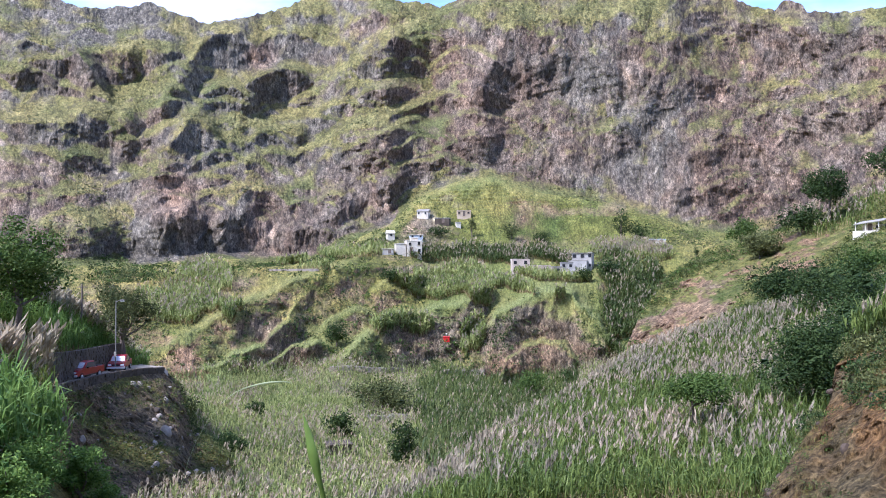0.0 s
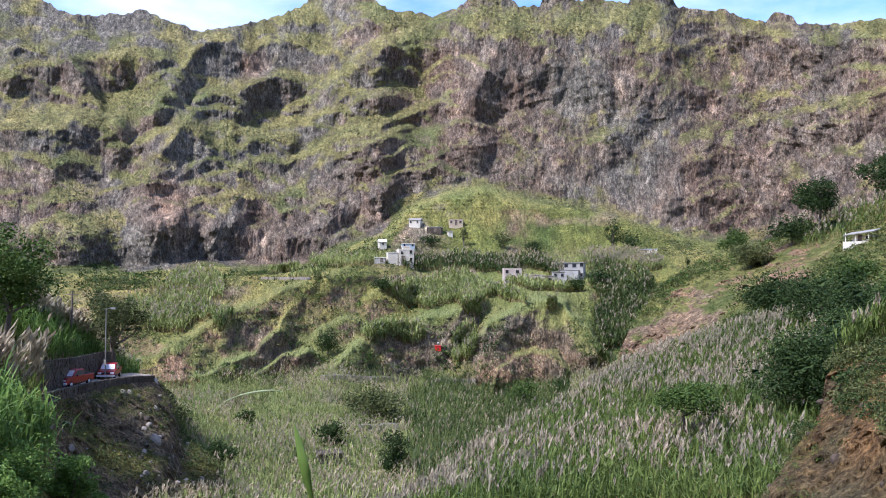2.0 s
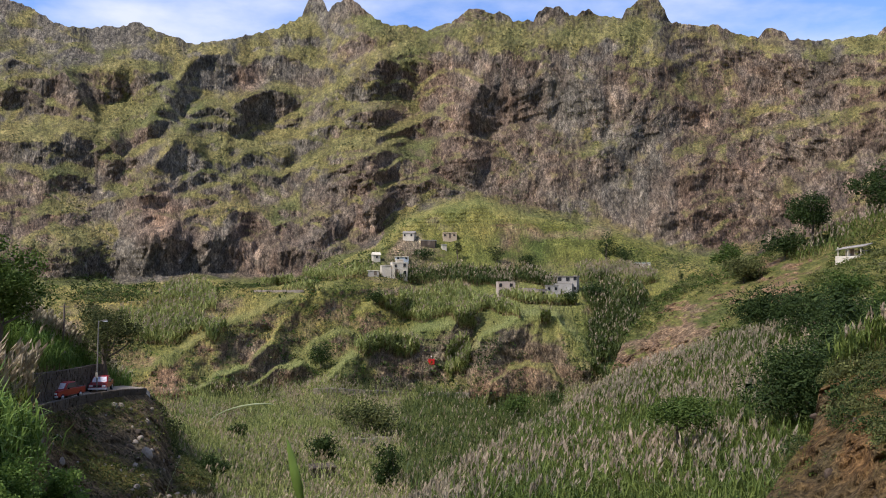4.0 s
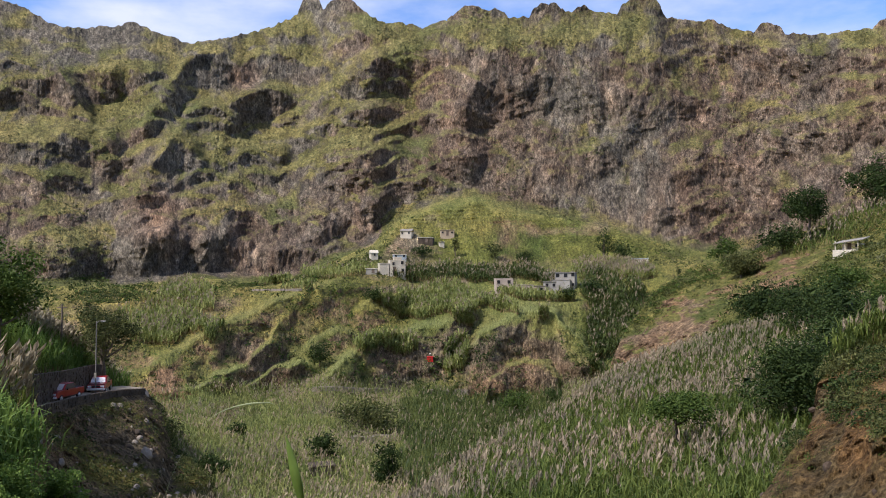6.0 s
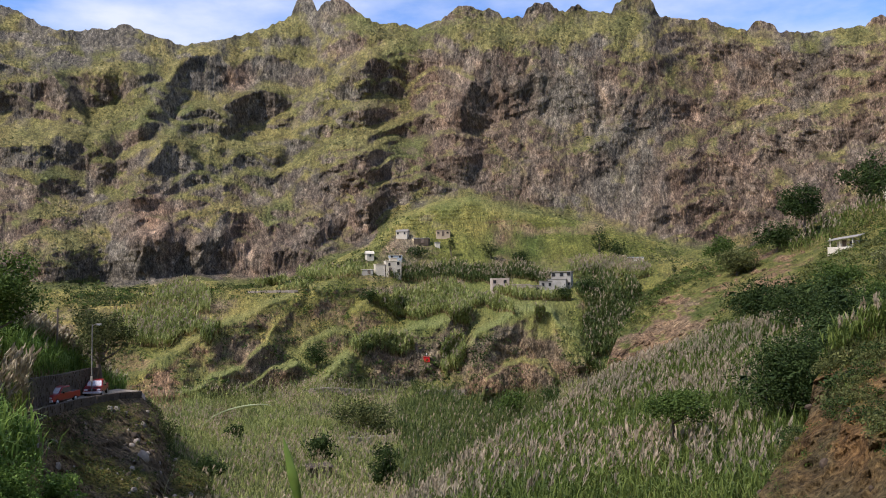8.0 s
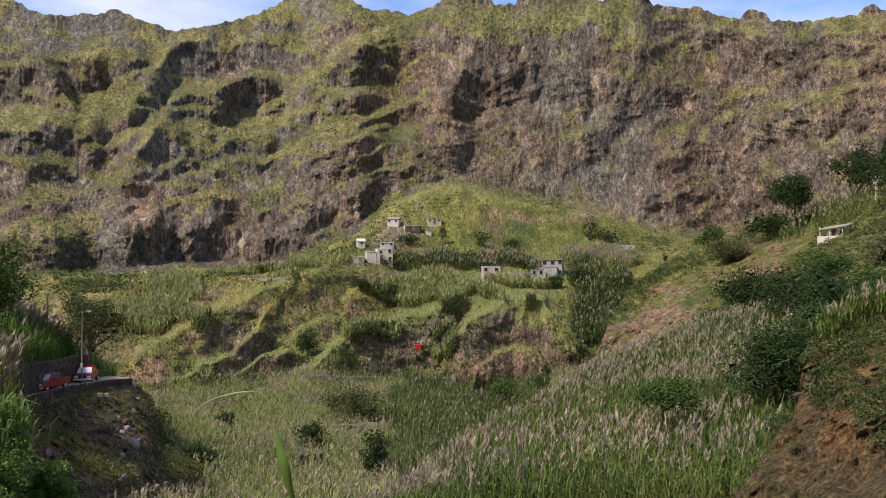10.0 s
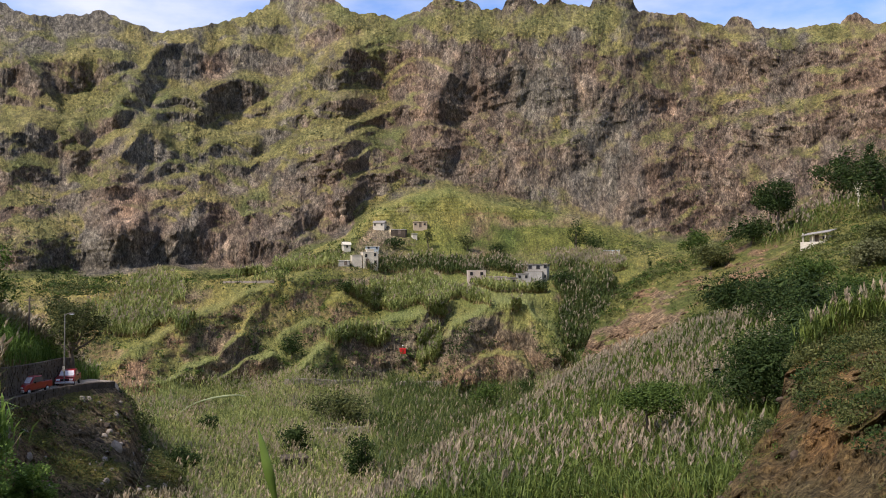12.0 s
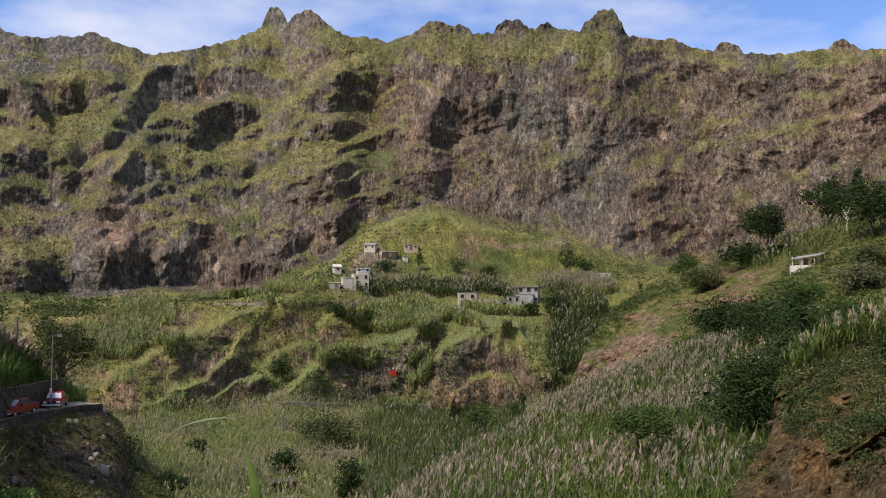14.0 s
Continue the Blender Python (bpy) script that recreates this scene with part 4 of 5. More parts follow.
def tree(name, base, height, width, crown_from, leaf, count, mat, label, lumps=16, category="tree", flat=1.0, group=""):
    """A tree: tapered trunk with limbs to the lumps of an uneven crown of small leaves. crown_from: where the crown begins, as a share of the height."""
    base = np.asarray(base, float)
    top = new(name)
    top.location = base
    ch = height * (1 - crown_from)
    mid_z = height * crown_from + ch * 0.5
    lump = []
    for _ in range(lumps):
        d = rng.normal(size=3)
        d /= np.linalg.norm(d)
        k = rng.random() ** 0.5
        lump.append((d[0] * width * 0.40 * k, d[1] * width * 0.40 * k, mid_z + d[2] * ch * 0.42 * k))
    lump = np.array(lump)
    size = width * rng.uniform(0.11, 0.23, lumps)
    parts = []
    lean = rng.normal(0, 0.04 * height, 2)
    r0 = max(0.05, 0.024 * height)
    fork = np.array([lean[0], lean[1], height * min(0.55, crown_from + 0.12)])
    parts.append((*tube([(0, 0, -0.4), (lean[0] * 0.4, lean[1] * 0.4, fork[2] * 0.5), fork], [r0 * 1.3, r0, r0 * 0.75]), 0))
    for c in lump[: min(9, lumps)]:
        bend = (fork + c) / 2 + rng.normal(0, 0.03 * height, 3)
        parts.append((*tube([fork, bend, c], [r0 * 0.5, r0 * 0.3, r0 * 0.1], 5), 0))
    v, f, i = join(parts)
    child(top, "trunk", mesh_np("trunk", v, f, [M_BARK], i, True))
    which = rng.integers(0, lumps, count)
    d = rng.normal(size=(count, 3))
    d /= np.linalg.norm(d, axis=1, keepdims=True)
    c = lump[which] + d * (size[which] * (0.55 + 0.5 * rng.random(count) ** 0.7))[:, None] * (1, 1, 0.75 * flat)
    v, f = leaf_quads(c, np.full(count, leaf), 0.7)
    # a solid core added in each lump, to block light and darken the inside
    ring = np.array([(1, 0, 0), (0, 1, 0), (-1, 0, 0), (0, -1, 0)])
    for c0, r0_ in zip(lump, size * 0.28):
        core = np.concatenate([c0 + ring * r0_ * 0.8 + (0, 0, -0.3 * r0_), c0 + ring @ np.array([(0.7, 0.7, 0), (-0.7, 0.7, 0), (0, 0, 1)]) * r0_ * 0.7 + (0, 0, 0.45 * r0_)])
        core_f = np.array([(0, 1, 5, 4), (1, 2, 6, 5), (2, 3, 7, 6), (3, 0, 4, 7), (4, 5, 6, 7), (3, 2, 1, 0)])
        f = np.concatenate([f, core_f + len(v)])
        v = np.concatenate([v, core])
    child(top, "crown", mesh_np("crown", v, f, [mat], None, False))
    return tagged(top, label, category, group)


def on(az_, el_, r):
    return at(np.array(az_, float), np.array(el_, float), np.array(r, float))


# cane on the steep near slope
rows_ = np.zeros(slope_q.shape[:2])
rows_[6:78] = 1
places, (ii, jj) = scatter(slope_q, 18000, rows_ * (slope_az < 27.5))
thick = 0.17 + 0.16 * smooth((ii - 28) / 42) ** 2 + 0.30 * fbm(places, 7, 3, 731)
cane_field("cane_slope", places, 1.75, 6, 0.06, thick, "tall green cane with pale pink plumes on a steep slope", [M_CANE, M_PLUME, M_STRAW], 1.0)

# cane on the valley floor
v_ok = np.zeros(mp.shape[:2])
v_ok[3:62] = 1
v_ok *= (m_az > -24) & (m_az < 14)
places, (ii, jj) = scatter(mp, 21000, v_ok)
paz = m_az[jj]
lush = smooth((paz + 3.2 + 1.6 * fbm(places, 14, 3, 741)) / 2.0) * smooth((9 - paz) / 2)
head = np.where(lush > 0.5, 0.10, 0.62 + 0.7 * fbm(places, 9, 3, 743))
cane_field("cane_valley", places[lush <= 0.5], 1.65, 4, 0.09, head[lush <= 0.5], "pale plumed cane covering the valley floor", [M_CANE_LIGHT, M_PLUME_PALE, M_CANE_DARK], 1.15)
cane_field("cane_valley", places[lush > 0.5], 2.1, 5, 0.10, head[lush > 0.5], "dark green cane in the valley bottom", [M_CANE_DARK, M_PLUME, M_CANE], 1.0)


def near_line(a, e, az0, el0, wa, we):
    """1 inside an ellipse of bearings and elevations, 0 outside."""
    return (((a - az0) / wa) ** 2 + ((e - el0) / we) ** 2 < 1).astype(float)


# cane fields on the hill: bearing, elevation, half widths, share of plumes
HILL_FIELDS = [
    (1.62, 0.71, 4.07, 0.44, 0.2, 1300, True),
    (5.69, 0.23, 2.56, 0.29, 0.3, 450, True),
    (-0.61, -1.0, 3.1, 1.0, 0.05, 1700, False),
    (-6.18, 0.88, 2.22, 0.3, 0.05, 400, False),
    (-9.4, 0.1, 1.7, 0.35, 0.05, 450, False),
    (-17.0, -1.9, 3.0, 1.5, 0.15, 2300, False),
    (-3.39, -3.93, 1.86, 0.51, 0.05, 350, False),
    (1.07, -5.04, 0.89, 1.33, 0.1, 400, False),
    (10.77, 0.89, 2.48, 0.51, 0.75, 700, False),
    # dark leaf here also paints the shade of the valley side behind the bank
    (11.3, -2.2, 2.3, 2.5, 0.08, 2600, True),
    (6.43, -0.58, 2.54, 0.29, 0.05, 400, False),
    (3.0, -1.9, 3.2, 0.8, 0.08, 700, False),
]
f_warp, e_warp = fbm(ph, 9, 3, 753), fbm(ph, 7, 3, 755)
for a0, e0, wa, we, share, count, dark in HILL_FIELDS:
    places, _ = scatter_seen(mp, int(1.6 * count), near_line(az + 0.55 * wa * f_warp, el + 0.5 * we * e_warp, a0, e0, wa, we) * (fbm(p0, 12, 2, 751) > -0.45))
    cane_field("cane_field", places, 2.6, 4, 0.22, share, "dark green cane field beside the village, its tone also standing for valley shade" if dark else "light green cane field on the hill terraces",
               [M_CANE_DARK if dark else M_CANE_LIGHT, M_PLUME, M_STRAW], 1.3)

# bushes over the hill and the mountain
ok = (hill > 0.3) * (0.25 + smooth(0.5 + 1.5 * fbm(ph, 15, 3, 761))) * (veg > 0.1)
places, _ = scatter_seen(mp, 10000, ok * (1 - 0.7 * crest) * (1 + 4 * (el > 1.4)))
shrubs("hill_bushes", places, 0.48, 7, "low green bushes dotting the terraced hill", [M_SHRUB, M_LEAF_LIGHT, M_SHRUB_FAR, M_SHRUB_FAR], 0.6)
ok = (hill > 0.4) * np.clip(smooth(2.2 * fbm(ph, 13, 3, 765) - 0.1) * 0.8 + 0.6 * hill_face * smooth(0.4 + 2 * fbm(ph, 8, 2, 767)) - crest + 2.5 * blot(az, el, 10.2, -3.6, 1.5, 2.0), 0, 1) * (el < 1.2)
places, _ = scatter_seen(mp, 2000, ok)
shrubs("hill_thickets", places, 1.0, 15, "dark green thickets in the folds of the hill", [M_LEAF, M_LEAF_LIGHT, M_SHRUB], 0.34)
ok = (wild > 0.6) * np.clip(veg + 0.12, 0, 1) * smooth(0.5 + 1.2 * patch2) * (np.arange(len(el)) < len(el) - 6)[:, None]
places, _ = scatter_seen(mp, 9000, ok)
shrubs("mountain_bushes", places, 0.6, 5, "small dry bushes scattered over the mountain wall", [M_SHRUB_FAR])

places, _ = scatter_seen(mp, 700, foot_scrub * (az < 0) * (0.2 + smooth(1.5 * fbm(pw, 18, 3, 769))))
shrubs("cliff_foot_bushes", places, 1.3, 24, "green bushes along the foot of the cliff", [M_LEAF_LIGHT, M_SHRUB, M_LEAF], 0.3)

# the hillside above the cane
rows_ = np.zeros(slope_q.shape[:2])
rows_[84:] = 1
cov = cover_slope(slope_q, slope_n, slope_az, slope_el)[..., 0]
bare = bare_bank(slope_az, slope_el)
places, _ = scatter_seen(slope_q, 3300, rows_ * (slope_az > 11) * np.clip(0.15 + cov - 0.8 * bare, 0, 1))
shrubs("hillside_bushes", places, 0.7, 26, "dense green bushes covering the hillside", [M_LEAF_LIGHT, M_VERGE_DULL, M_SHRUB, M_SHRUB], 0.3)
rows_[:] = 0
rows_[150:] = 1
places, _ = scatter_seen(slope_q, 700, rows_ * (slope_az > 21.5))
cane_field("cane_ridge", places, 2.2, 5, 0.12, 0.45, "green cane with pink plumes along the ridge", [M_CANE, M_PLUME, M_STRAW], 1.3)

rows_[:] = 0
rows_[-16:] = 1
places, _ = scatter_seen(slope_q, 170, rows_ * (slope_az > 13.5) * (slope_az < 21))
shrubs("ridge_bushes", places, 0.8, 60, "green bushes along the edge of the bank", [M_LEAF_LIGHT, M_SHRUB, M_LEAF_LIGHT], 0.22)

# the rocky bank
cov = cover_rock(rock_q, rock_n, rock_az, rock_el)[..., 0]
places, _ = scatter(rock_q, 200, np.clip(cov - 0.1, 0, 1) * smooth((rock_el + 11.5) / 2.0))
shrubs("bank_bushes", places, 0.40, 380, "low dark olive bushes spreading over the rocky bank", [M_SHRUB, M_LEAF, M_SHRUB, M_SHRUB], 0.115)
places, _ = scatter(rock_q, 900, np.clip(cov - 0.05, 0, 1))
shrubs("bank_tufts", places, 0.17, 30, "tufts of green and olive weeds on the rocky bank", [M_LEAF_LIGHT, M_SHRUB, M_SHRUB], 0.22)
places, _ = scatter(rock_q, 3000, np.clip(cov - 0.35, 0, 1) ** 1.5)
cane_field("bank_grass", places, 0.24, 5, 0.012, 0.0, "short green and dry grass on the rocky bank", [M_VERGE_DULL, M_PLUME, M_STRAW], category="grass")
rows_ = np.zeros(rock_q.shape[:2])
rows_[-10:] = 1
places, _ = scatter(rock_q, 900, rows_ * (rock_az > 24.5))
cane_field("bank_cane", places, 0.8, 6, 0.035, 0.15, "yellow-green reeds on top of the rocky bank", [M_CANE, M_PLUME, M_STRAW], 1.0)

# the road bluff and the bank behind the road
cov = cover_bluff(bluff_q, bluff_n, bluff_az, bluff_el)[..., 0]
rows_ = np.zeros(bluff_q.shape[:2])
rows_[8:118] = 1
rows_[112:150] = bluff_az[0] > -18.2
places, _ = scatter(bluff_q, 3600, rows_ * (np.clip(cov - 0.1, 0, 1) ** 1.3 + 0.35 * smooth((np.arange(len(rows_))[:, None] - 84) / 20)))
shrubs("bluff_bushes", places, 0.5, 18, "dark green bushes clinging to the road bluff", [M_LEAF, M_SHRUB, M_SHRUB, M_VERGE_DULL], 0.24)
rows_[:] = 0
rows_[160:] = 1
places, (ii, jj) = scatter(bluff_q, 3400, rows_ * (bluff_az < -19.6) * (1 + 2.0 * (np.arange(len(rows_)) > 188)[:, None]))
cane_field("bank_cane", places, 2.6, 8, 0.085, np.where(ii > 186, 0.9, 0.04), "green cane bank with a fringe of pink plumes beside the road", [M_VERGE, M_PLUME_PALE, M_STRAW], 1.5)
rows_[:] = 0
rows_[100:122] = 1
places, (ii, jj) = scatter(bluff_q, 420, rows_ * (bluff_az < -25.0))
cane_field("roadside_reeds", places, 4.2, 5, 0.07, 0.95, "pale pink plumed reeds beside the road", [M_CANE, M_PLUME_PALE, M_STRAW], 1.2)

# reeds and leafy bushes on the near verge
places, (ii, jj) = scatter(near_q, 1300, (near_el > -16) * (near_el > -11.5 + 0.25 * (near_az + 27)) * 1.0)
cane_field("verge_reeds", places, 1.1, 9, 0.045, 0.0, "long bright green reeds on the near verge", [M_VERGE, M_PLUME, M_STRAW], straw=0.1)

# trees and bushes: bearing, elevation of the foot, distance, height, width, crown from, leaf, leaves, material, label, upright
def plant(nm, a, e, r, h, w, cf, leaf, cnt, mat, lab, fl):
    foot_at = on(a, e, r)
    for sheet in ((on_near,) if nm == "verge_bush" else (on_bluff,) if a < -16.5 else (on_slope, on_main) if a > 12 else (on_main,)):
        spot = sheet(a, e)
        if abs(np.linalg.norm(spot) - r) < 0.9 * r:
            foot_at = spot
            break
    k = np.linalg.norm(foot_at) / r
    tree(nm, foot_at, h * k, 1.15 * w * k, cf, 0.47 * leaf * k, int(cnt * 2.1), mat, lab, 34, "bush" if "bush" in nm else "tree", fl)


plant("mango_tree", 23.1, 2.75, 150, 8.6, 7.6, 0.34, 0.5, 3900, M_LEAF, "broad dark round-crowned tree on the grassy ridge", 1)
plant("tree", -26.95, -4.22, 45, 6.08, 4.39, 0.12, 0.26, 4200, M_LEAF_LIGHT, "leafy green tree beside the plumed cane bank", 1)
plant("eucalyptus_tree", -20.97, -6.13, 112, 13.97, 7.2, 0.12, 0.42, 4160, M_SHRUB, "ragged thin-leaved tree beside the road bend", 1)
plant("tree", 26.63, 4.57, 140, 8.01, 7.64, 0.08, 0.5, 2600, M_LEAF, "dense dark green tree on the hillside", 1)
plant("tree", 29.03, 3.82, 135, 8.95, 9.65, 0.08, 0.5, 3200, M_LEAF, "dense dark green tree on the hillside", 1)
plant("cypress_tree", 28.27, 6.19, 142, 7.57, 2.21, 0.06, 0.4, 900, M_LEAF, "slim dark conifer rising above the trees", 2)
plant("tree", 20.62, -2.49, 100, 4.87, 8.32, 0.08, 0.4, 3600, M_LEAF, "spreading dark green bush on the red bank", 1)
plant("tree", 23.5, -8.6, 66, 7.6, 8.2, 0.04, 0.34, 5200, M_LEAF, "large dense dark bush above the cane", 1)
plant("tree", 25.15, -3.6, 80, 4.94, 7.8, 0.06, 0.36, 4200, M_LEAF, "dense dark green bush on the hillside", 1)
plant("tree", 27.51, -2.2, 85, 3.87, 6.63, 0.06, 0.36, 3200, M_LEAF_LIGHT, "dense bright green bush on the hillside", 1)
plant("tree", 21.6, 1.98, 140, 4.55, 7.64, 0.06, 0.45, 1800, M_LEAF, "rounded dark bush on the ridge", 1)
plant("tree", 19.14, 0.51, 135, 4.39, 5.26, 0.06, 0.45, 1200, M_SHRUB, "olive green bush on the ridge edge", 1)
plant("tree", 28.98, 1.81, 110, 3.0, 4.2, 0.06, 0.45, 1800, M_SHRUB, "grey-green bush on the hillside", 1)
plant("acacia_tree", 15.37, -11.3, 50, 4.1, 4.4, 0.55, 0.22, 3380, M_LEAF_LIGHT, "flat-topped green acacia standing in the cane", 0.7)
plant("bush", -7.61, -11.34, 100, 3.77, 3.64, 0.1, 0.4, 1100, M_LEAF, "dark green bush beside the terrace wall", 1)
plant("bush", -3.45, -13.02, 95, 5.56, 3.83, 0.03, 0.38, 1700, M_LEAF, "dark green bush in the valley cane", 1)
plant("bush", -4.67, -9.57, 130, 5.66, 9.8, 0.03, 0.5, 2200, M_SHRUB, "wide olive green thicket on the valley edge", 1)
plant("bush", -7.81, -5.08, 183, 4.99, 4.76, 0.03, 0.55, 800, M_LEAF, "dark round bush on the terraced hill", 1)
plant("bush", 4.87, -8.57, 150, 5.17, 6.04, 0.03, 0.5, 1100, M_LEAF_LIGHT, "green bush at the foot of the hill", 1)
plant("bush", 7.51, -7.51, 160, 2.6, 4.16, 0.03, 0.5, 700, M_LEAF, "green bush at the foot of the hill", 1)
plant("tree", 10.7, 1.54, 325, 14.78, 6.34, 0.05, 0.8, 700, M_LEAF, "tall dark tree behind the village", 1.5)
plant("tree", 11.85, 1.68, 325, 7.6, 9.71, 0.05, 0.8, 700, M_LEAF, "dark round tree behind the village", 1)
plant("bush", -17.39, -6.26, 165, 6.43, 9.01, 0.03, 0.55, 1300, M_SHRUB, "olive green thicket on the hillside", 1)
plant("tree", -23.26, -2.98, 125, 4.22, 3.57, 0.05, 0.45, 900, M_LEAF, "dark green tree behind the plumed bank", 1)
plant("bush", -14.59, -12.0, 84, 2.4, 3.38, 0.03, 0.36, 1100, M_LEAF, "green bush below the road bluff", 1)
plant("tree", 9.98, -0.76, 285, 6.85, 9.63, 0.05, 0.75, 900, M_LEAF, "dark tree beside the village houses", 1)
plant("tree", 8.43, -0.95, 283, 5.15, 6.25, 0.05, 0.75, 600, M_LEAF, "dark tree beside the village houses", 1)
plant("tree", 1.1, 2.01, 345, 8.97, 3.81, 0.1, 0.8, 300, M_SHRUB, "thin pale tree on the upper terraces", 1.3)
plant("bush", -1.17, 2.01, 335, 3.92, 8.71, 0.03, 0.8, 500, M_LEAF, "dark green bush by the upper houses", 1)
plant("bush", 5.62, 1.56, 335, 4.35, 7.4, 0.03, 0.8, 450, M_LEAF, "dark green bush on the upper terraces", 1)
plant("bush", 3.67, 1.86, 340, 6.41, 9.72, 0.03, 0.8, 450, M_SHRUB, "olive bush on the upper terraces", 1)
plant("bush", -13.02, -9.57, 120, 2.18, 2.65, 0.03, 0.45, 500, M_LEAF, "dark green bush in the pale cane", 1)
plant("bush", -4.32, -0.97, 262, 5.11, 6.13, 0.03, 0.7, 500, M_LEAF, "dark green bush on the hill brow", 1)
plant("tree", 15.41, 16.32, 630, 8.19, 4.09, 0.2, 1.2, 120, M_LEAF, "lone small tree on the mountain ridge", 1)
plant("verge_bush", -25.89, -13.39, 17, 1.32, 1.33, 0.02, 0.1, 2600, M_VERGE, "feathery bright green bush on the near verge", 1)
plant("verge_bush", -23.4, -14.28, 18.5, 1.22, 1.06, 0.02, 0.1, 2600, M_VERGE, "feathery bright green bush on the near verge", 1)
plant("verge_bush", -27.36, -15.7, 14, 1.24, 1.09, 0.02, 0.1, 2600, M_VERGE, "feathery bright green bush on the near verge", 1)
plant("verge_bush", -22.12, -15.36, 19, 0.84, 0.89, 0.02, 0.1, 2600, M_VERGE, "feathery bright green bush on the near verge", 1)
plant("tree", 23.48, -2.89, 95, 5.56, 9.26, 0.05, 0.42, 3800, M_LEAF, "broad dark green tree on the hillside", 1)
plant("bush", 21.9, -8.9, 72, 7.28, 7.8, 0.04, 0.36, 4600, M_LEAF, "large dense dark bush above the cane", 1)
plant("bush", 24.98, -5.51, 80, 5.2, 7.8, 0.04, 0.36, 4200, M_LEAF, "dense dark green bush above the rocky bank", 1)
plant("bush", 19.36, 0.68, 145, 3.77, 6.6, 0.05, 0.5, 1400, M_SHRUB, "olive bush on the ridge above the bank", 1)
plant("bush", 18.13, 1.94, 150, 3.9, 5.85, 0.05, 0.5, 1100, M_LEAF_LIGHT, "green bush on the ridge above the bank", 1)
plant("bush", 24.9, -0.35, 118, 2.9, 6.2, 0.05, 0.45, 2200, M_LEAF_LIGHT, "spreading green bush below the ridge house", 1)
plant("bush", 28.19, 0.48, 110, 3.4, 4.6, 0.05, 0.45, 2400, M_SHRUB_FAR, "silvery green bush on the hillside", 1)
plant("tree", -26.01, -1.58, 120, 3.9, 3.9, 0.05, 0.5, 900, M_LEAF, "dark tree behind the plumed bank", 1)
plant("tree", -22.57, -1.61, 210, 6.82, 8.19, 0.05, 0.7, 800, M_SHRUB, "olive tree at the foot of the cliff", 1)

# ---- buildings, road, vehicles ----
M_WHITE = simple("white_limewash", (0.62, 0.545, 0.42), 0.85, 0.12, 1.5, 0.01)
M_CREAM = simple("cream_limewash", (0.62, 0.55, 0.42), 0.85, 0.15, 1.5, 0.01)
M_TAN = simple("tan_plaster", (0.52, 0.40, 0.27), 0.85, 0.15, 1.5, 0.01)
M_PINK = simple("pinkish_block", (0.50, 0.40, 0.32), 0.9, 0.15, 1.5, 0.01)
M_GREY = simple("grey_cement", (0.37, 0.34, 0.29), 0.9, 0.2, 1.5, 0.01)
M_ROOF = simple("roof_slab", (0.27, 0.24, 0.20), 0.85, 0.2, 1.2, 0.01)
M_BLUE = simple("pale_blue_sheet", (0.45, 0.50, 0.52), 0.5, 0.12, 1.5)
M_VOID = simple("dark_opening", (0.02, 0.02, 0.022), 0.4, 0.2, 2.0)
M_WOOD = simple("weathered_wood", (0.16, 0.12, 0.09), 0.85, 0.3, 4.0, 0.01)
M_STONE = simple("dry_stone", (0.085, 0.064, 0.045), 0.95, 0.45, 2.0, 0.05)
M_STONE_PALE = simple("pale_stone", (0.27, 0.225, 0.175), 0.95, 0.3, 2.0, 0.04)
M_EARTH_STONE = simple("earthy_stone", (0.075, 0.052, 0.034), 0.95, 0.4, 4.0, 0.03)
M_ROAD = simple("cobbled_road", (0.34, 0.275, 0.20), 0.9, 0.2, 3.0, 0.03)
M_CONCRETE = simple("concrete_pole", (0.22, 0.20, 0.17), 0.85, 0.15, 3.0)
M_RED = simple("red_car_paint", (0.30, 0.012, 0.014), 0.3, 0.06, 2.0, spec=0.5)
M_SILVER = simple("pale_panel_and_glass_glare", (0.62, 0.58, 0.58), 0.35, 0.06, 2.0, spec=0.5)
M_GLASS = simple("dark_car_glass", (0.05, 0.055, 0.06), 0.08, 0.1, 2.0, spec=0.6)
M_TYRE = simple("tyre_rubber", (0.02, 0.02, 0.02), 0.9, 0.2, 5.0)
M_RIM = simple("steel_rim", (0.45, 0.45, 0.45), 0.4, 0.1, 5.0, metal=0.7)
M_LAMP = simple("lamp_glass", (0.8, 0.8, 0.78), 0.2, 0.05, 5.0, spec=0.6)
M_CRATE = simple("red_painted_steel", (0.55, 0.025, 0.02), 0.5, 0.1, 3.0)
M_BLADE = simple("fresh_blade", (0.13, 0.19, 0.035), 0.45, 0.15, 8.0)
M_BLADE_DRY = simple("pale_blade", (0.33, 0.36, 0.18), 0.5, 0.15, 8.0)


def part(name, bm, mat, parent, label="", place=(0, 0, 0)):
    me = bpy.data.meshes.new(name)
    bm.to_mesh(me)
    bm.free()
    me.materials.append(mat)
    ob = child(parent, name, me, label)
    ob.location = place
    return ob


def box(w, d, h, x=0, y=0, z=0, bevel=0.0, bm=None):
    """A box that stands on z, its middle at x, y."""
    bm = bm or bmesh.new()
    r = bmesh.ops.create_cube(bm, size=1, matrix=Matrix.Translation((x, y, z + h / 2)) @ Matrix.Diagonal((w, d, h, 1)))
    if bevel:
        edges = list({e for v in r["verts"] for e in v.link_edges})
        bmesh.ops.bevel(bm, geom=edges, offset=bevel, segments=1, affect="EDGES")
    return bm


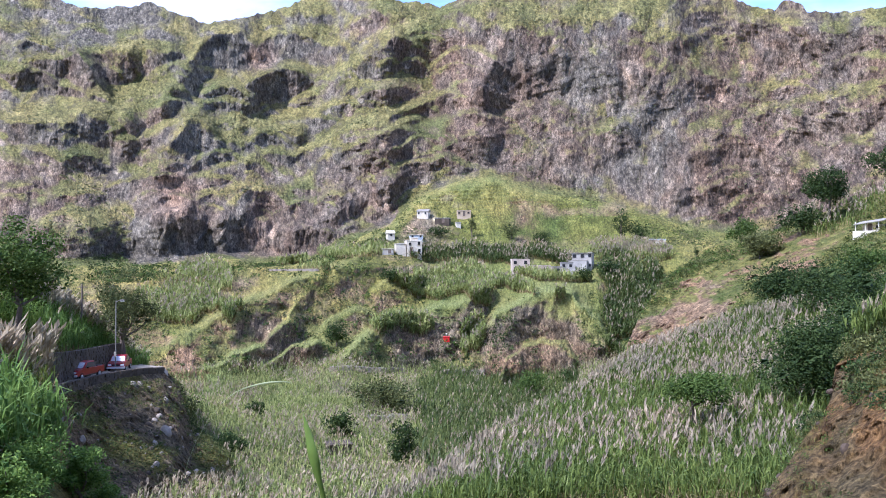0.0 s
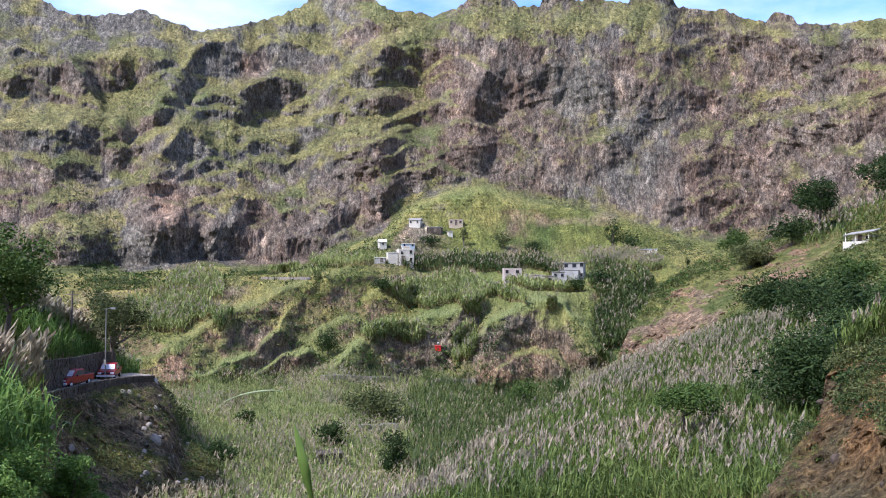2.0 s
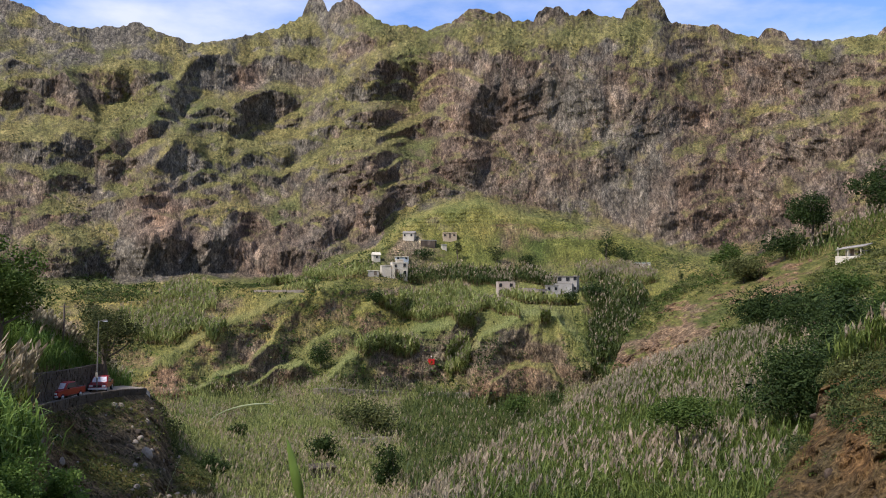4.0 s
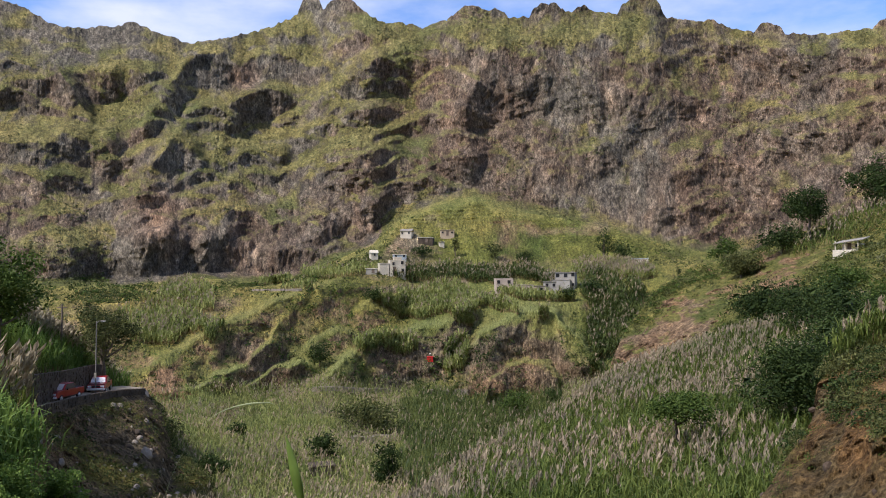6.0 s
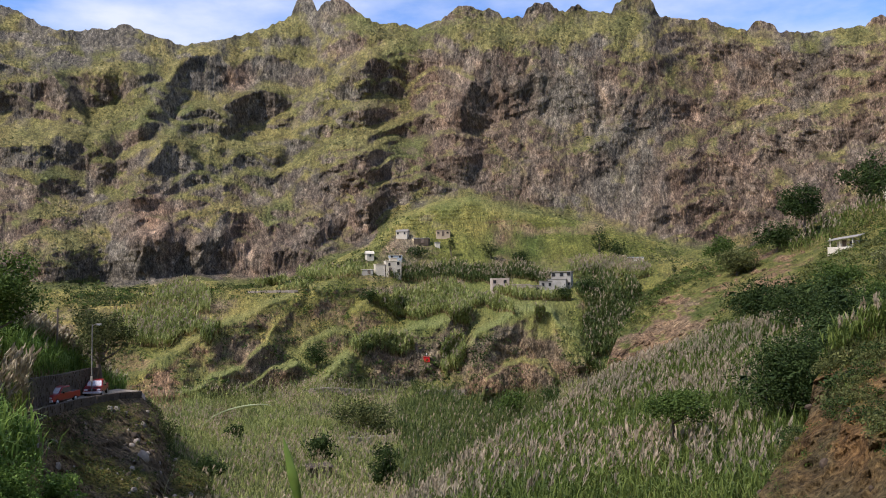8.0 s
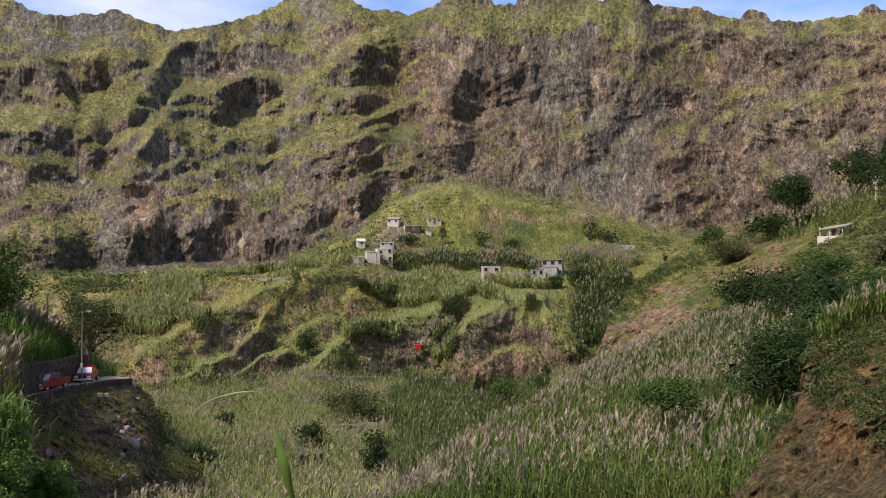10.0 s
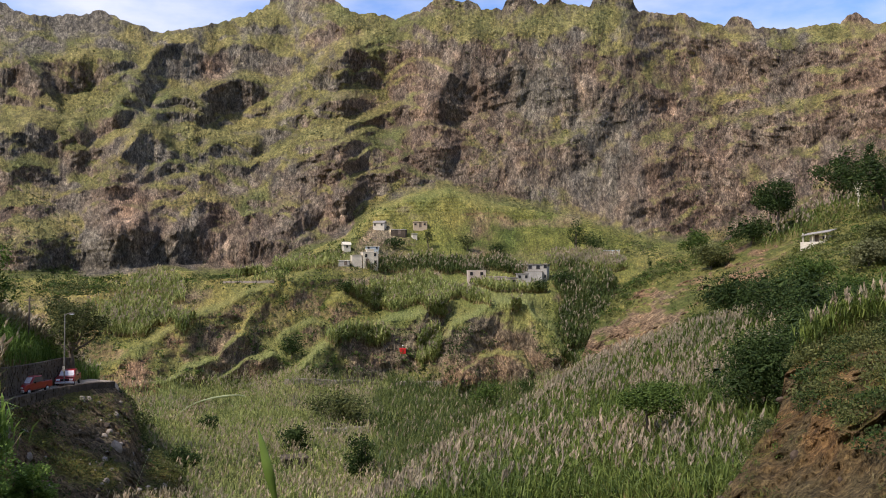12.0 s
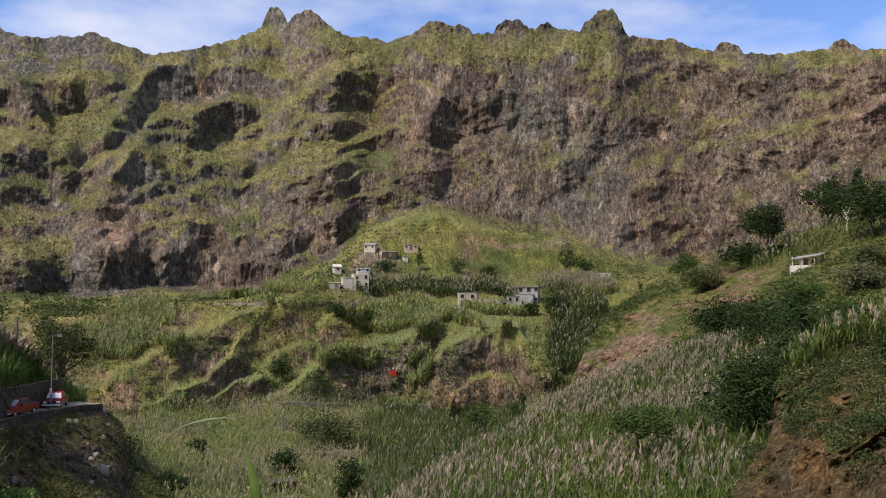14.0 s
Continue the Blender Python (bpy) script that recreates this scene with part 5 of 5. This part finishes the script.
def opening(parent, name, w, h, x, y, z, frame_mat, pane_mat=None):
    """A window or door set in a wall that faces -y: a frame and a dark recessed pane."""
    bm = bmesh.new()
    t = min(0.1, w * 0.12)
    box(w + 2 * t, 0.12, t, x, y, z + h, 0, bm)
    box(w + 2 * t, 0.12, t, x, y, z - t, 0, bm)
    box(t, 0.12, h, x - w / 2 - t / 2, y, z, 0, bm)
    box(t, 0.12, h, x + w / 2 + t / 2, y, z, 0, bm)
    ob = part(name, bm, frame_mat, parent)
    part("pane" if name == "window" else "leaf", box(w, 0.04, h, x, y + 0.02, z), pane_mat or M_VOID, ob)
    return ob


def house(name, az0, el0, w, d, h, turn, wall, label, roof=None, windows=(), doors=(), overhang=0.15, wings=(), gable=0.0, sheet=on_main):
    """A small house. windows, doors: (x, z, w, h) on the front; wings: (x, y, w, d, h) joined boxes with roofs of their own."""
    base = sheet(az0, el0)
    top = new(name)
    top.matrix_basis = pose(*base, 0, 0, -az0 + turn)
    bm = box(w, d, h + 2.0, 0, 0, -2.0)
    part("wall", bm, wall, top)
    if gable:
        bm = bmesh.new()
        v = [bm.verts.new(c) for c in ((-w / 2 - .2, -d / 2 - .2, h), (w / 2 + .2, -d / 2 - .2, h), (w / 2 + .2, d / 2 + .2, h), (-w / 2 - .2, d / 2 + .2, h), (-w / 2 - .2, 0, h + gable), (w / 2 + .2, 0, h + gable))]
        for f in ((0, 1, 5, 4), (2, 3, 4, 5), (1, 2, 5), (3, 0, 4), (3, 2, 1, 0)):
            bm.faces.new([v[i] for i in f])
        part("roof", bm, roof or M_ROOF, top)
    else:
        bm = box(w + 2 * overhang, d + 2 * overhang, 0.18, 0, 0, h + 0.004, 0.03)
        ob = part("roof", bm, roof or M_ROOF, top)
    for x, y, ww, wd, wh in wings:
        ob = part("wing", box(ww, wd, wh + 2.0, x, y, -2.0), wall, top)
        part("roof", box(ww + 0.2, wd + 0.2, 0.15, x, y, wh + 0.004, 0.02), roof or M_ROOF, ob)
    for x, z, ww, wh in windows:
        opening(top, "window", ww, wh, x, -d / 2 - 0.03, z, wall)
    for x, z, ww, wh in doors:
        opening(top, "door", ww, wh, x, -d / 2 - 0.03, z, wall, M_WOOD)
    return tagged(top, label, "house")


house("house", -2.81, 0.85, 4.1, 5.0, 3.6, 8, M_WHITE, "whitewashed two-storey stepped house on the hill brow", roof=M_WHITE, windows=((-1.2, 2.4, 0.6, 0.8), (1.2, 2.6, 0.7, 0.9), (1.3, 0.6, 0.7, 0.9)), doors=((-0.9, 0.05, 0.9, 1.9),), overhang=0.06, wings=((-3.6, -0.3, 2.6, 4.0, 2.8), (0.3, 0.8, 2.0, 2.2, 4.5)))
house("house", -2.62, 1.86, 3.8, 3.6, 1.1, 5, M_BLUE, "low pale blue flat-roofed house behind the white house", roof=M_WHITE, windows=((-1.2, 0.5, 0.6, 0.6), (1.2, 0.5, 0.6, 0.6)))
house("shed", -4.42, 0.92, 2.9, 3, 1.1, -5, M_GREY, "small grey shed with a white flat roof", roof=M_WHITE, doors=((0.5, 0.0, 0.8, 1.1),))
house("house", -4.31, 1.82, 2.1, 3.2, 1.8, 10, M_CREAM, "narrow cream house with a small gable", roof=M_CREAM, gable=0.9, windows=((0.0, 0.9, 0.6, 0.7),))
house("house", -2.1, 3.35, 3.6, 4, 1.6, -12, M_WHITE, "small white house with a sloping grey roof", gable=0.8, windows=((-1.2, 0.7, 0.6, 0.7), (1.0, 0.7, 0.6, 0.7)))
house("house", 0.54, 3.35, 4.4, 4, 1.8, 4, M_TAN, "tan plastered house with a flat brown roof", roof=M_TAN, windows=((-1.6, 0.8, 0.7, 0.6), (1.4, 0.8, 0.7, 0.6)), doors=((0.0, 0.05, 0.8, 1.7),))
house("hut", -0.83, 2.9, 4.6, 4, 1.4, -8, M_STONE, "dark ruined stone hut on the upper terrace", roof=M_GREY, doors=((0.4, 0.0, 0.9, 1.4),))
house("hut", 0.17, 2.64, 1.4, 2.4, 1.2, 10, M_WHITE, "tiny white hut beside the terraces", roof=M_GREY)
house("house", 4.22, -0.37, 4.6, 4.5, 3.4, 6, M_PINK, "unfinished pinkish block house beside the cane", roof=M_PINK, windows=((-1.5, 2.2, 0.8, 0.9), (1.2, 2.2, 0.8, 0.9), (-1.5, 0.5, 0.8, 0.9)), overhang=0.04, wings=((5.0, -0.4, 5.2, 4.0, 1.8),))
house("house", 6.99, 0.56, 4.6, 3.2, 1.3, 0, M_WHITE, "long low white house in the village", roof=M_WHITE, windows=((-1.6, 0.5, 0.7, 0.6), (0.0, 0.5, 0.7, 0.6), (1.6, 0.5, 0.7, 0.6)))
house("house", 8.29, -0.18, 5.3, 5, 4.4, -8, M_GREY, "grey cement two-storey village house with a white front", windows=((-2.0, 3.2, 1.0, 1.0), (0.2, 3.2, 1.0, 1.0), (2.2, 3.4, 0.9, 1.2), (2.2, 0.8, 0.6, 0.8)), doors=((-0.6, 0.05, 0.9, 2.0),), overhang=0.25, wings=((-1.0, -3.2, 5.0, 1.2, 2.4),))
house("house", 7.27, -0.36, 3.1, 4, 2.8, 5, M_GREY, "unplastered grey block house in the village", windows=((-0.9, 1.6, 0.7, 0.8), (0.9, 1.6, 0.7, 0.8)))
house("house", 6.61, -0.47, 2.5, 3.2, 2.1, 12, M_PINK, "small pale block house in the village", windows=((0.0, 1.0, 0.7, 0.7),))
house("shed", 9.62, 0.08, 3.1, 3, 0.9, -6, M_WHITE, "low white shed at the village edge", roof=M_WHITE)
house("shed", 13.04, 1.57, 4.8, 3, 1.0, 0, M_WHITE, "low pale shed among the far fields", roof=M_BLUE, windows=((-1.2, 0.3, 0.7, 0.5), (1.2, 0.3, 0.7, 0.5)))
house("hut", -7.61, -11.9, 2.6, 2.2, 1.0, 10, M_STONE, "low dark stone shelter under a bush", roof=M_STONE, doors=((0.2, 0.1, 1.4, 0.7),))

# open house on the wooded ridge, with a leaning slab roof on posts
RIDGE_HOUSE = (25.38, 2.14)
base = on_slope(*RIDGE_HOUSE)
ridge_house = new("house")
ridge_house.matrix_basis = pose(*base, 0, 0, -RIDGE_HOUSE[0] - 20) @ Matrix.Scale(0.78, 4)
part("wall", box(3.4, 2.6, 3.2, 0.4, 0.6, -2.0), M_CREAM, ridge_house)
part("terrace", box(4.2, 1.5, 2.3, -0.4, -1.2, -2.2, 0.03), M_WHITE, ridge_house, "whitewashed terrace wall")
roof_bm = box(5.2, 3.6, 0.16, 0.2, -0.3, 0, 0.03)
bmesh.ops.rotate(roof_bm, verts=roof_bm.verts, cent=(0, 0, 0), matrix=Matrix.Rotation(radians(10), 3, "X") @ Matrix.Rotation(radians(-7), 3, "Y"))
part("roof", roof_bm, M_ROOF, ridge_house, "weathered grey slab roof", (0, 0, 1.75))
for x in (-2.1, -0.4, 1.8):
    part("post", box(0.16, 0.16, 1.6, x, -1.7, 0.1, 0.02), M_WHITE, ridge_house)
opening(ridge_house, "door", 0.7, 1.3, 0.0, -0.74, 0.05, M_WHITE, M_WOOD)
opening(ridge_house, "window", 0.6, 0.6, 1.3, -0.74, 0.5, M_WHITE)
tagged(ridge_house, "white hillside house with a slanting grey slab roof and open veranda", "house")

# ---- road ----
road_rows = bluff_q[120:137].copy()
road_rows[..., 2] += 0.06
cols_ok = (bluff_az[0] > -36) & (bluff_az[0] < -18.3)
road_q = road_rows[:, cols_ok]
road = new("road", mesh_np("road", road_q, grid_faces(*road_q.shape[:2])[:, ::-1], [M_ROAD]))
tagged(road, "pale dusty cobbled mountain road", "road", kind="structure")


def stone_wall(name, line_pts, height, below, label, mat, size=0.42, depth=0.4):
    """A dry stone wall along a line: uneven stones in courses, with a core behind them."""
    pts = np.asarray(line_pts)
    seg = np.linalg.norm(np.diff(pts, axis=0), axis=1)
    dist = np.concatenate([[0], np.cumsum(seg)])
    top = new(name)
    top.location = pts[0]
    vs, fs, base = [], [], 0
    cube = np.array([(x, y, z) for x in (-1, 1) for y in (-1, 1) for z in (-1, 1)]) * 0.5
    quad = np.array([(0, 1, 3, 2), (4, 6, 7, 5), (0, 4, 5, 1), (2, 3, 7, 6), (0, 2, 6, 4), (1, 5, 7, 3)])
    z = -below
    while z < height:
        ch = size * rng.uniform(0.5, 0.8)
        s = rng.uniform(0, size)
        while s < dist[-1]:
            ln = size * rng.uniform(0.6, 1.5)
            c = np.array([np.interp(s, dist, pts[:, k]) for k in range(3)])
            c2 = np.array([np.interp(min(s + 0.3, dist[-1]), dist, pts[:, k]) for k in range(3)])
            d = (c2 - c)[:2]
            d = d / (np.linalg.norm(d) + 1e-9)
            nrm = np.array([-d[1], d[0]])
            b = cube * (ln * 0.95, depth * rng.uniform(0.8, 1.25), ch * 0.95) * (1 + rng.uniform(-0.14, 0.14, cube.shape))
            w = c - pts[0] + np.stack([b[:, 0] * d[0] + b[:, 1] * nrm[0], b[:, 0] * d[1] + b[:, 1] * nrm[1], b[:, 2] + z + ch / 2], -1)
            vs.append(w)
            fs.append(quad + base)
            base += 8
            s += ln
        z += ch
    child(top, "stones", mesh_np("stones", np.concatenate(vs), np.concatenate(fs), [mat], None, False))["kind"] = "stuff"
    return tagged(top, label, "wall")


edge = bluff_q[120, (bluff_az[0] > -31) & (bluff_az[0] < -18.4)][::3]
stone_wall("parapet_wall", edge, 0.45, 1.5, "dark dry stone retaining wall along the road edge", M_STONE)
back_line = bluff_q[137, (bluff_az[0] > -29.5) & (bluff_az[0] < -21.0)][::3]
stone_wall("retaining_wall", back_line, 2.3, 0.3, "dark stone retaining wall below the cane bank", M_STONE)


def street_lamp(base):
    top = new("street_lamp")
    top.location = base
    v, f = tube([(0, 0, -0.3), (0, 0, 3.5), (0, 0, 7.2)], [0.07, 0.06, 0.045], 8)
    child(top, "pole", mesh_np("pole", v, f, [M_CONCRETE]))
    v, f = tube([(0, 0, 7.0), (0.25, -0.05, 7.2), (0.55, -0.1, 7.25)], [0.035, 0.03, 0.03], 6)
    child(top, "arm", mesh_np("arm", v, f, [M_CONCRETE]))
    bm = box(0.5, 0.2, 0.12, 0.72, -0.12, 7.18, 0.03)
    head = part("lamp_head", bm, M_CONCRETE, top)
    part("lens", box(0.4, 0.16, 0.05, 0.72, -0.12, 7.12, 0.01), M_LAMP, head, "pale lamp glass")
    part("notice", box(0.24, 0.02, 0.5, 0, -0.14, 1.6), M_WHITE, top, "small pale notice on the pole")
    return tagged(top, "tall grey concrete street lamp at the road bend", "lamp")


street_lamp(on_bluff(*(-21.39, -6.46)))
pole = new("utility_pole")
pole.location = on_bluff(*(-23.4, -4.54)) + (0, 0, 0)
v, f = tube([(0, 0, -0.5), (0, 0, 3), (0.02, 0, 6.0)], [0.11, 0.1, 0.08], 7)
child(pole, "post", mesh_np("post", v, f, [M_WOOD]))
part("crossarm", box(1.0, 0.08, 0.1, 0, 0, 5.6, 0.01), M_WOOD, pole)
tagged(pole, "plain wooden utility pole among the cane", "pole")


def pickup(place, turn, label, nose):
    """A small pickup, its nose along -y."""
    top = new("pickup_truck")
    top.matrix_basis = pose(*place, 0, 0, turn)

    def profile(pts, half, inset=0.0):
        bm = bmesh.new()
        left = [bm.verts.new((-half + inset * (z > 1.0), y, z)) for y, z in pts]
        right = [bm.verts.new((half - inset * (z > 1.0), y, z)) for y, z in pts]
        bm.faces.new(left)
        bm.faces.new(right[::-1])
        n = len(pts)
        for i in range(n):
            bm.faces.new((left[i], right[i], right[(i + 1) % n], left[(i + 1) % n])[::-1])
        bmesh.ops.bevel(bm, geom=list(bm.edges), offset=0.03, segments=1, affect="EDGES")
        bmesh.ops.recalc_face_normals(bm, faces=bm.faces)
        return bm
    part("body", profile([(-2.2, 0.42), (-2.25, 0.75), (-2.1, 0.92), (-1.1, 1.02), (2.2, 1.02), (2.25, 0.45)], 0.84), M_RED, top, "red painted bodywork")
    part("cabin", profile([(-1.15, 1.0), (-0.45, 1.5), (-0.2, 1.56), (0.75, 1.56), (0.95, 1.0)], 0.80, 0.12), M_RED, top)
    bm = bmesh.new()
    vs = [bm.verts.new(c) for c in ((-0.70, -1.14, 1.05), (0.70, -1.14, 1.05), (0.60, -0.50, 1.50), (-0.60, -0.50, 1.50))]
    bm.faces.new(vs)
    # glass given the pale panel colour in place of a sky reflection
    part("windscreen", bm, M_SILVER, top, "windscreen painted pale for sky reflection", (0, -0.03, 0.01))
    for sx in (-1, 1):
        bm = bmesh.new()
        vs = [bm.verts.new(c) for c in ((sx * 0.80, -0.95, 1.06), (sx * 0.80, 0.85, 1.06), (sx * 0.715, 0.68, 1.49), (sx * 0.715, -0.42, 1.49))]
        bm.faces.new(vs if sx > 0 else vs[::-1])
        part("side_window", bm, M_GLASS, top, "", (sx * 0.012, 0, 0))
        part("mirror", box(0.16, 0.08, 0.14, sx * 0.98, -0.75, 1.02, 0.02), M_TYRE, top)
        part("headlight", box(0.34, 0.06, 0.17, sx * 0.60, -2.24, 0.68, 0.02), M_LAMP, top, "clear headlight")
    part("bonnet", box(1.45, 0.85, 0.03, 0, -1.62, 0, 0.01), nose, top, "", (0, 0, 0.985))
    part("grille", box(0.78, 0.05, 0.16, 0, -2.25, 0.68, 0.01), M_TYRE, top)
    part("bumper", box(1.74, 0.16, 0.2, 0, -2.28, 0.40, 0.03), M_SILVER, top, "pale front bumper")
    part("load_bed", box(1.56, 1.1, 0.03, 0, 1.62, 1.025), M_TYRE, top)
    for sx in (-1, 1):
        for y in (-1.45, 1.4):
            v, f = tube([(sx * 0.66, y, 0.33), (sx * 0.70, y, 0.33), (sx * 0.84, y, 0.33), (sx * 0.87, y, 0.33)], [0.26, 0.33, 0.33, 0.27], 14)
            wheel = child(top, "wheel", mesh_np("tyre", v, f, [M_TYRE]))
            v, f = tube([(sx * 0.80, y, 0.33), (sx * 0.872, y, 0.33), (sx * 0.88, y, 0.33)], [0.2, 0.2, 0.01], 12)
            child(wheel, "rim", mesh_np("rim", v, f, [M_RIM]))
    return tagged(top, label, "pickup truck")


def on_road(az0, el0):
    spot = lookup(bluff_q, bluff_el, az0, el0, -40, -6)
    return spot + (0, 0, 0.07)


pickup(on_road(*(-23.29, -6.78)), -8, "red pickup truck stopped on the mountain road", M_RED)
pickup(on_road(*(-21.2, -6.37)), 12, "red pickup truck waiting behind the lamp", M_RED)

# red carrier box below the terraces
box_at = on_main(*(-0.62, -4.84))
crate = new("carrier_box")
crate.location = box_at
part("body", box(1.3, 1.0, 1.0, 0, 0, -0.1, 0.04), M_CRATE, crate)
part("rim", box(1.4, 1.1, 0.1, 0, 0, 0.9, 0.02), M_CRATE, crate)
v, f = tube([(0, 0, 0.95), (0, 0, 1.45)], [0.05, 0.05], 6)
child(crate, "hanger", mesh_np("hanger", v, f, [M_CONCRETE]))
part("pulley", box(0.3, 0.14, 0.2, 0, 0, 1.45, 0.03), M_LAMP, crate, "pale pulley")
tagged(crate, "small red steel carrier box with a hanger on the hillside", "carrier")


def terrace_wall(az0, el0, span, height, label, mat):
    """A short length of field wall across the slope."""
    a = np.linspace(az0 - span / 2, az0 + span / 2, 14)
    height = height * 0.6
    return stone_wall("terrace_wall", np.array([on_main(x, el0) for x in a]), height, 0.5, label, mat, 0.7, 0.7)


for row in ((0.51, -6.94, 2.97, 1.1, 1), (-5.79, -6.85, 4.82, 0.7, 1), (-4.3, -9.68, 2.96, 0.9, 0), (-4.3, -10.04, 2.96, 0.8, 1), (-10.56, -0.23, 2.91, 0.7, 1)):
    terrace_wall(*row[:4], "dry stone terrace wall across the hillside", M_STONE_PALE if row[4] else M_STONE)

# loose pale stones on the bluff and the rocky bank
def boulder(place, size, label, mat):
    bm = bmesh.new()
    bmesh.ops.create_icosphere(bm, subdivisions=2, radius=size)
    for vert in bm.verts:
        k = 1 + 0.28 * noise.noise(vert.co * (1.3 / size) + Vector(place)) + 0.12 * noise.noise(vert.co * (4 / size))
        vert.co = Vector((vert.co.x * k * 1.1, vert.co.y * k * 0.8, vert.co.z * k * 0.85))
    me = bpy.data.meshes.new("boulder")
    bm.to_mesh(me)
    bm.free()
    me.materials.append(mat)
    ob = new("boulder", me)
    ob.location = place
    ob.rotation_euler = (rng.random() * 3, rng.random() * 3, rng.random() * 3)
    return tagged(ob, label, "boulder", "boulders on the bluff")


boulder(on_bluff(*(-18.38, -10.23)), 0.6, "large pale boulder on the dark road bluff", M_STONE_PALE)
rows_ = np.zeros(bluff_q.shape[:2])
rows_[30:112] = 1
places, _ = scatter(bluff_q, 110, rows_ * (bluff_az > -25) * (bluff_az < -15))
for p in places:
    boulder(p, 0.10 + 0.26 * rng.random() ** 3, "weathered stone on the road bluff", M_STONE_PALE if rng.random() < 0.65 else M_STONE)
rows_ = np.ones(rock_q.shape[:2])
places, _ = scatter(rock_q, 26, rows_ * (rock_el < -6))
for p in places:
    boulder(p, 0.05 + 0.10 * rng.random() ** 2, "brown stone lodged in the earth bank", M_EARTH_STONE)


# ---- blades close to the eye ----
def long_blade(name, pts, width, mat, label, stem=0.45):
    """A broad leaf with a folded midrib along the points (bearing, elevation, distance), rooted in the ground."""
    p = np.array([on(*q) for q in pts])
    p = np.concatenate([[(p[0][0], p[0][1], -0.05)], p])
    t = np.linspace(0, 1, len(p))
    tt = np.linspace(0, 1, 26)
    c = np.stack([np.interp(tt, t, p[:, k]) for k in range(3)], -1)
    for _ in range(6):
        c[1:-1] = (c[:-2] + c[1:-1] * 2 + c[2:]) / 4
    d = np.gradient(c, axis=0)
    d /= np.linalg.norm(d, axis=1, keepdims=True)
    side = np.cross(d, (0, 1, 0.15))
    side /= np.linalg.norm(side, axis=1, keepdims=True)
    w = width * np.clip(np.minimum(1, stem + np.clip(tt - 0.45, 0, 1) * 4) * (1 - tt ** 4), 0.02, 1)[:, None] * 0.5
    rib = np.array([0, 0.25, 0]) * w
    g = np.stack([c - side * w, c + rib, c + side * w], 1)
    me = mesh_np(name, g, grid_faces(len(tt), 3), [mat])
    ob = new(name, me)
    mod = ob.modifiers.new("thickness", "SOLIDIFY")
    mod.thickness = 0.002
    return tagged(ob, label, "grass blade")


long_blade("grass_blade", ((-8.14, -16.12, 2.6), (-8.69, -14.23, 2.55), (-9.24, -12.14, 2.5), (-9.61, -10.55, 2.5), (-9.91, -9.41, 2.5)), 0.032, M_BLADE, "broad fresh green blade rising close by")
long_blade("grass_blade", ((-18.17, -15.71, 2.9), (-17.18, -11.45, 2.8), (-15.14, -8.26, 2.7), (-13.56, -7.57, 2.65), (-11.97, -7.33, 2.6), (-10.89, -7.32, 2.6), (-10.64, -7.47, 2.6)), 0.0075, M_BLADE_DRY, "thin pale arching blade close by", 0.08)

# bare pale tree on the wooded ridge
bare = new("bare_tree")
bare.location = on_slope(*(27.61, 4.13))
limbs = [tube([(0, 0, -0.3), (0.1, 0, 1.6), (0.0, 0.1, 3.2)], [0.13, 0.1, 0.07], 6)]
for dx, dz in ((0.8, 4.2), (-0.7, 4.0), (0.2, 4.8), (-0.3, 3.4), (0.9, 3.1)):
    limbs.append(tube([(0.05, 0.05, dz - 1.6), (dx * 0.6, 0.1, dz - 0.5), (dx, 0.1, dz)], [0.06, 0.045, 0.02], 5))
v, f, i = join([(a_, b_, 0) for a_, b_ in limbs])
child(bare, "trunk", mesh_np("trunk", v, f, [M_CREAM], i, True))
tagged(bare, "bare pale dead tree among the green bushes", "tree")
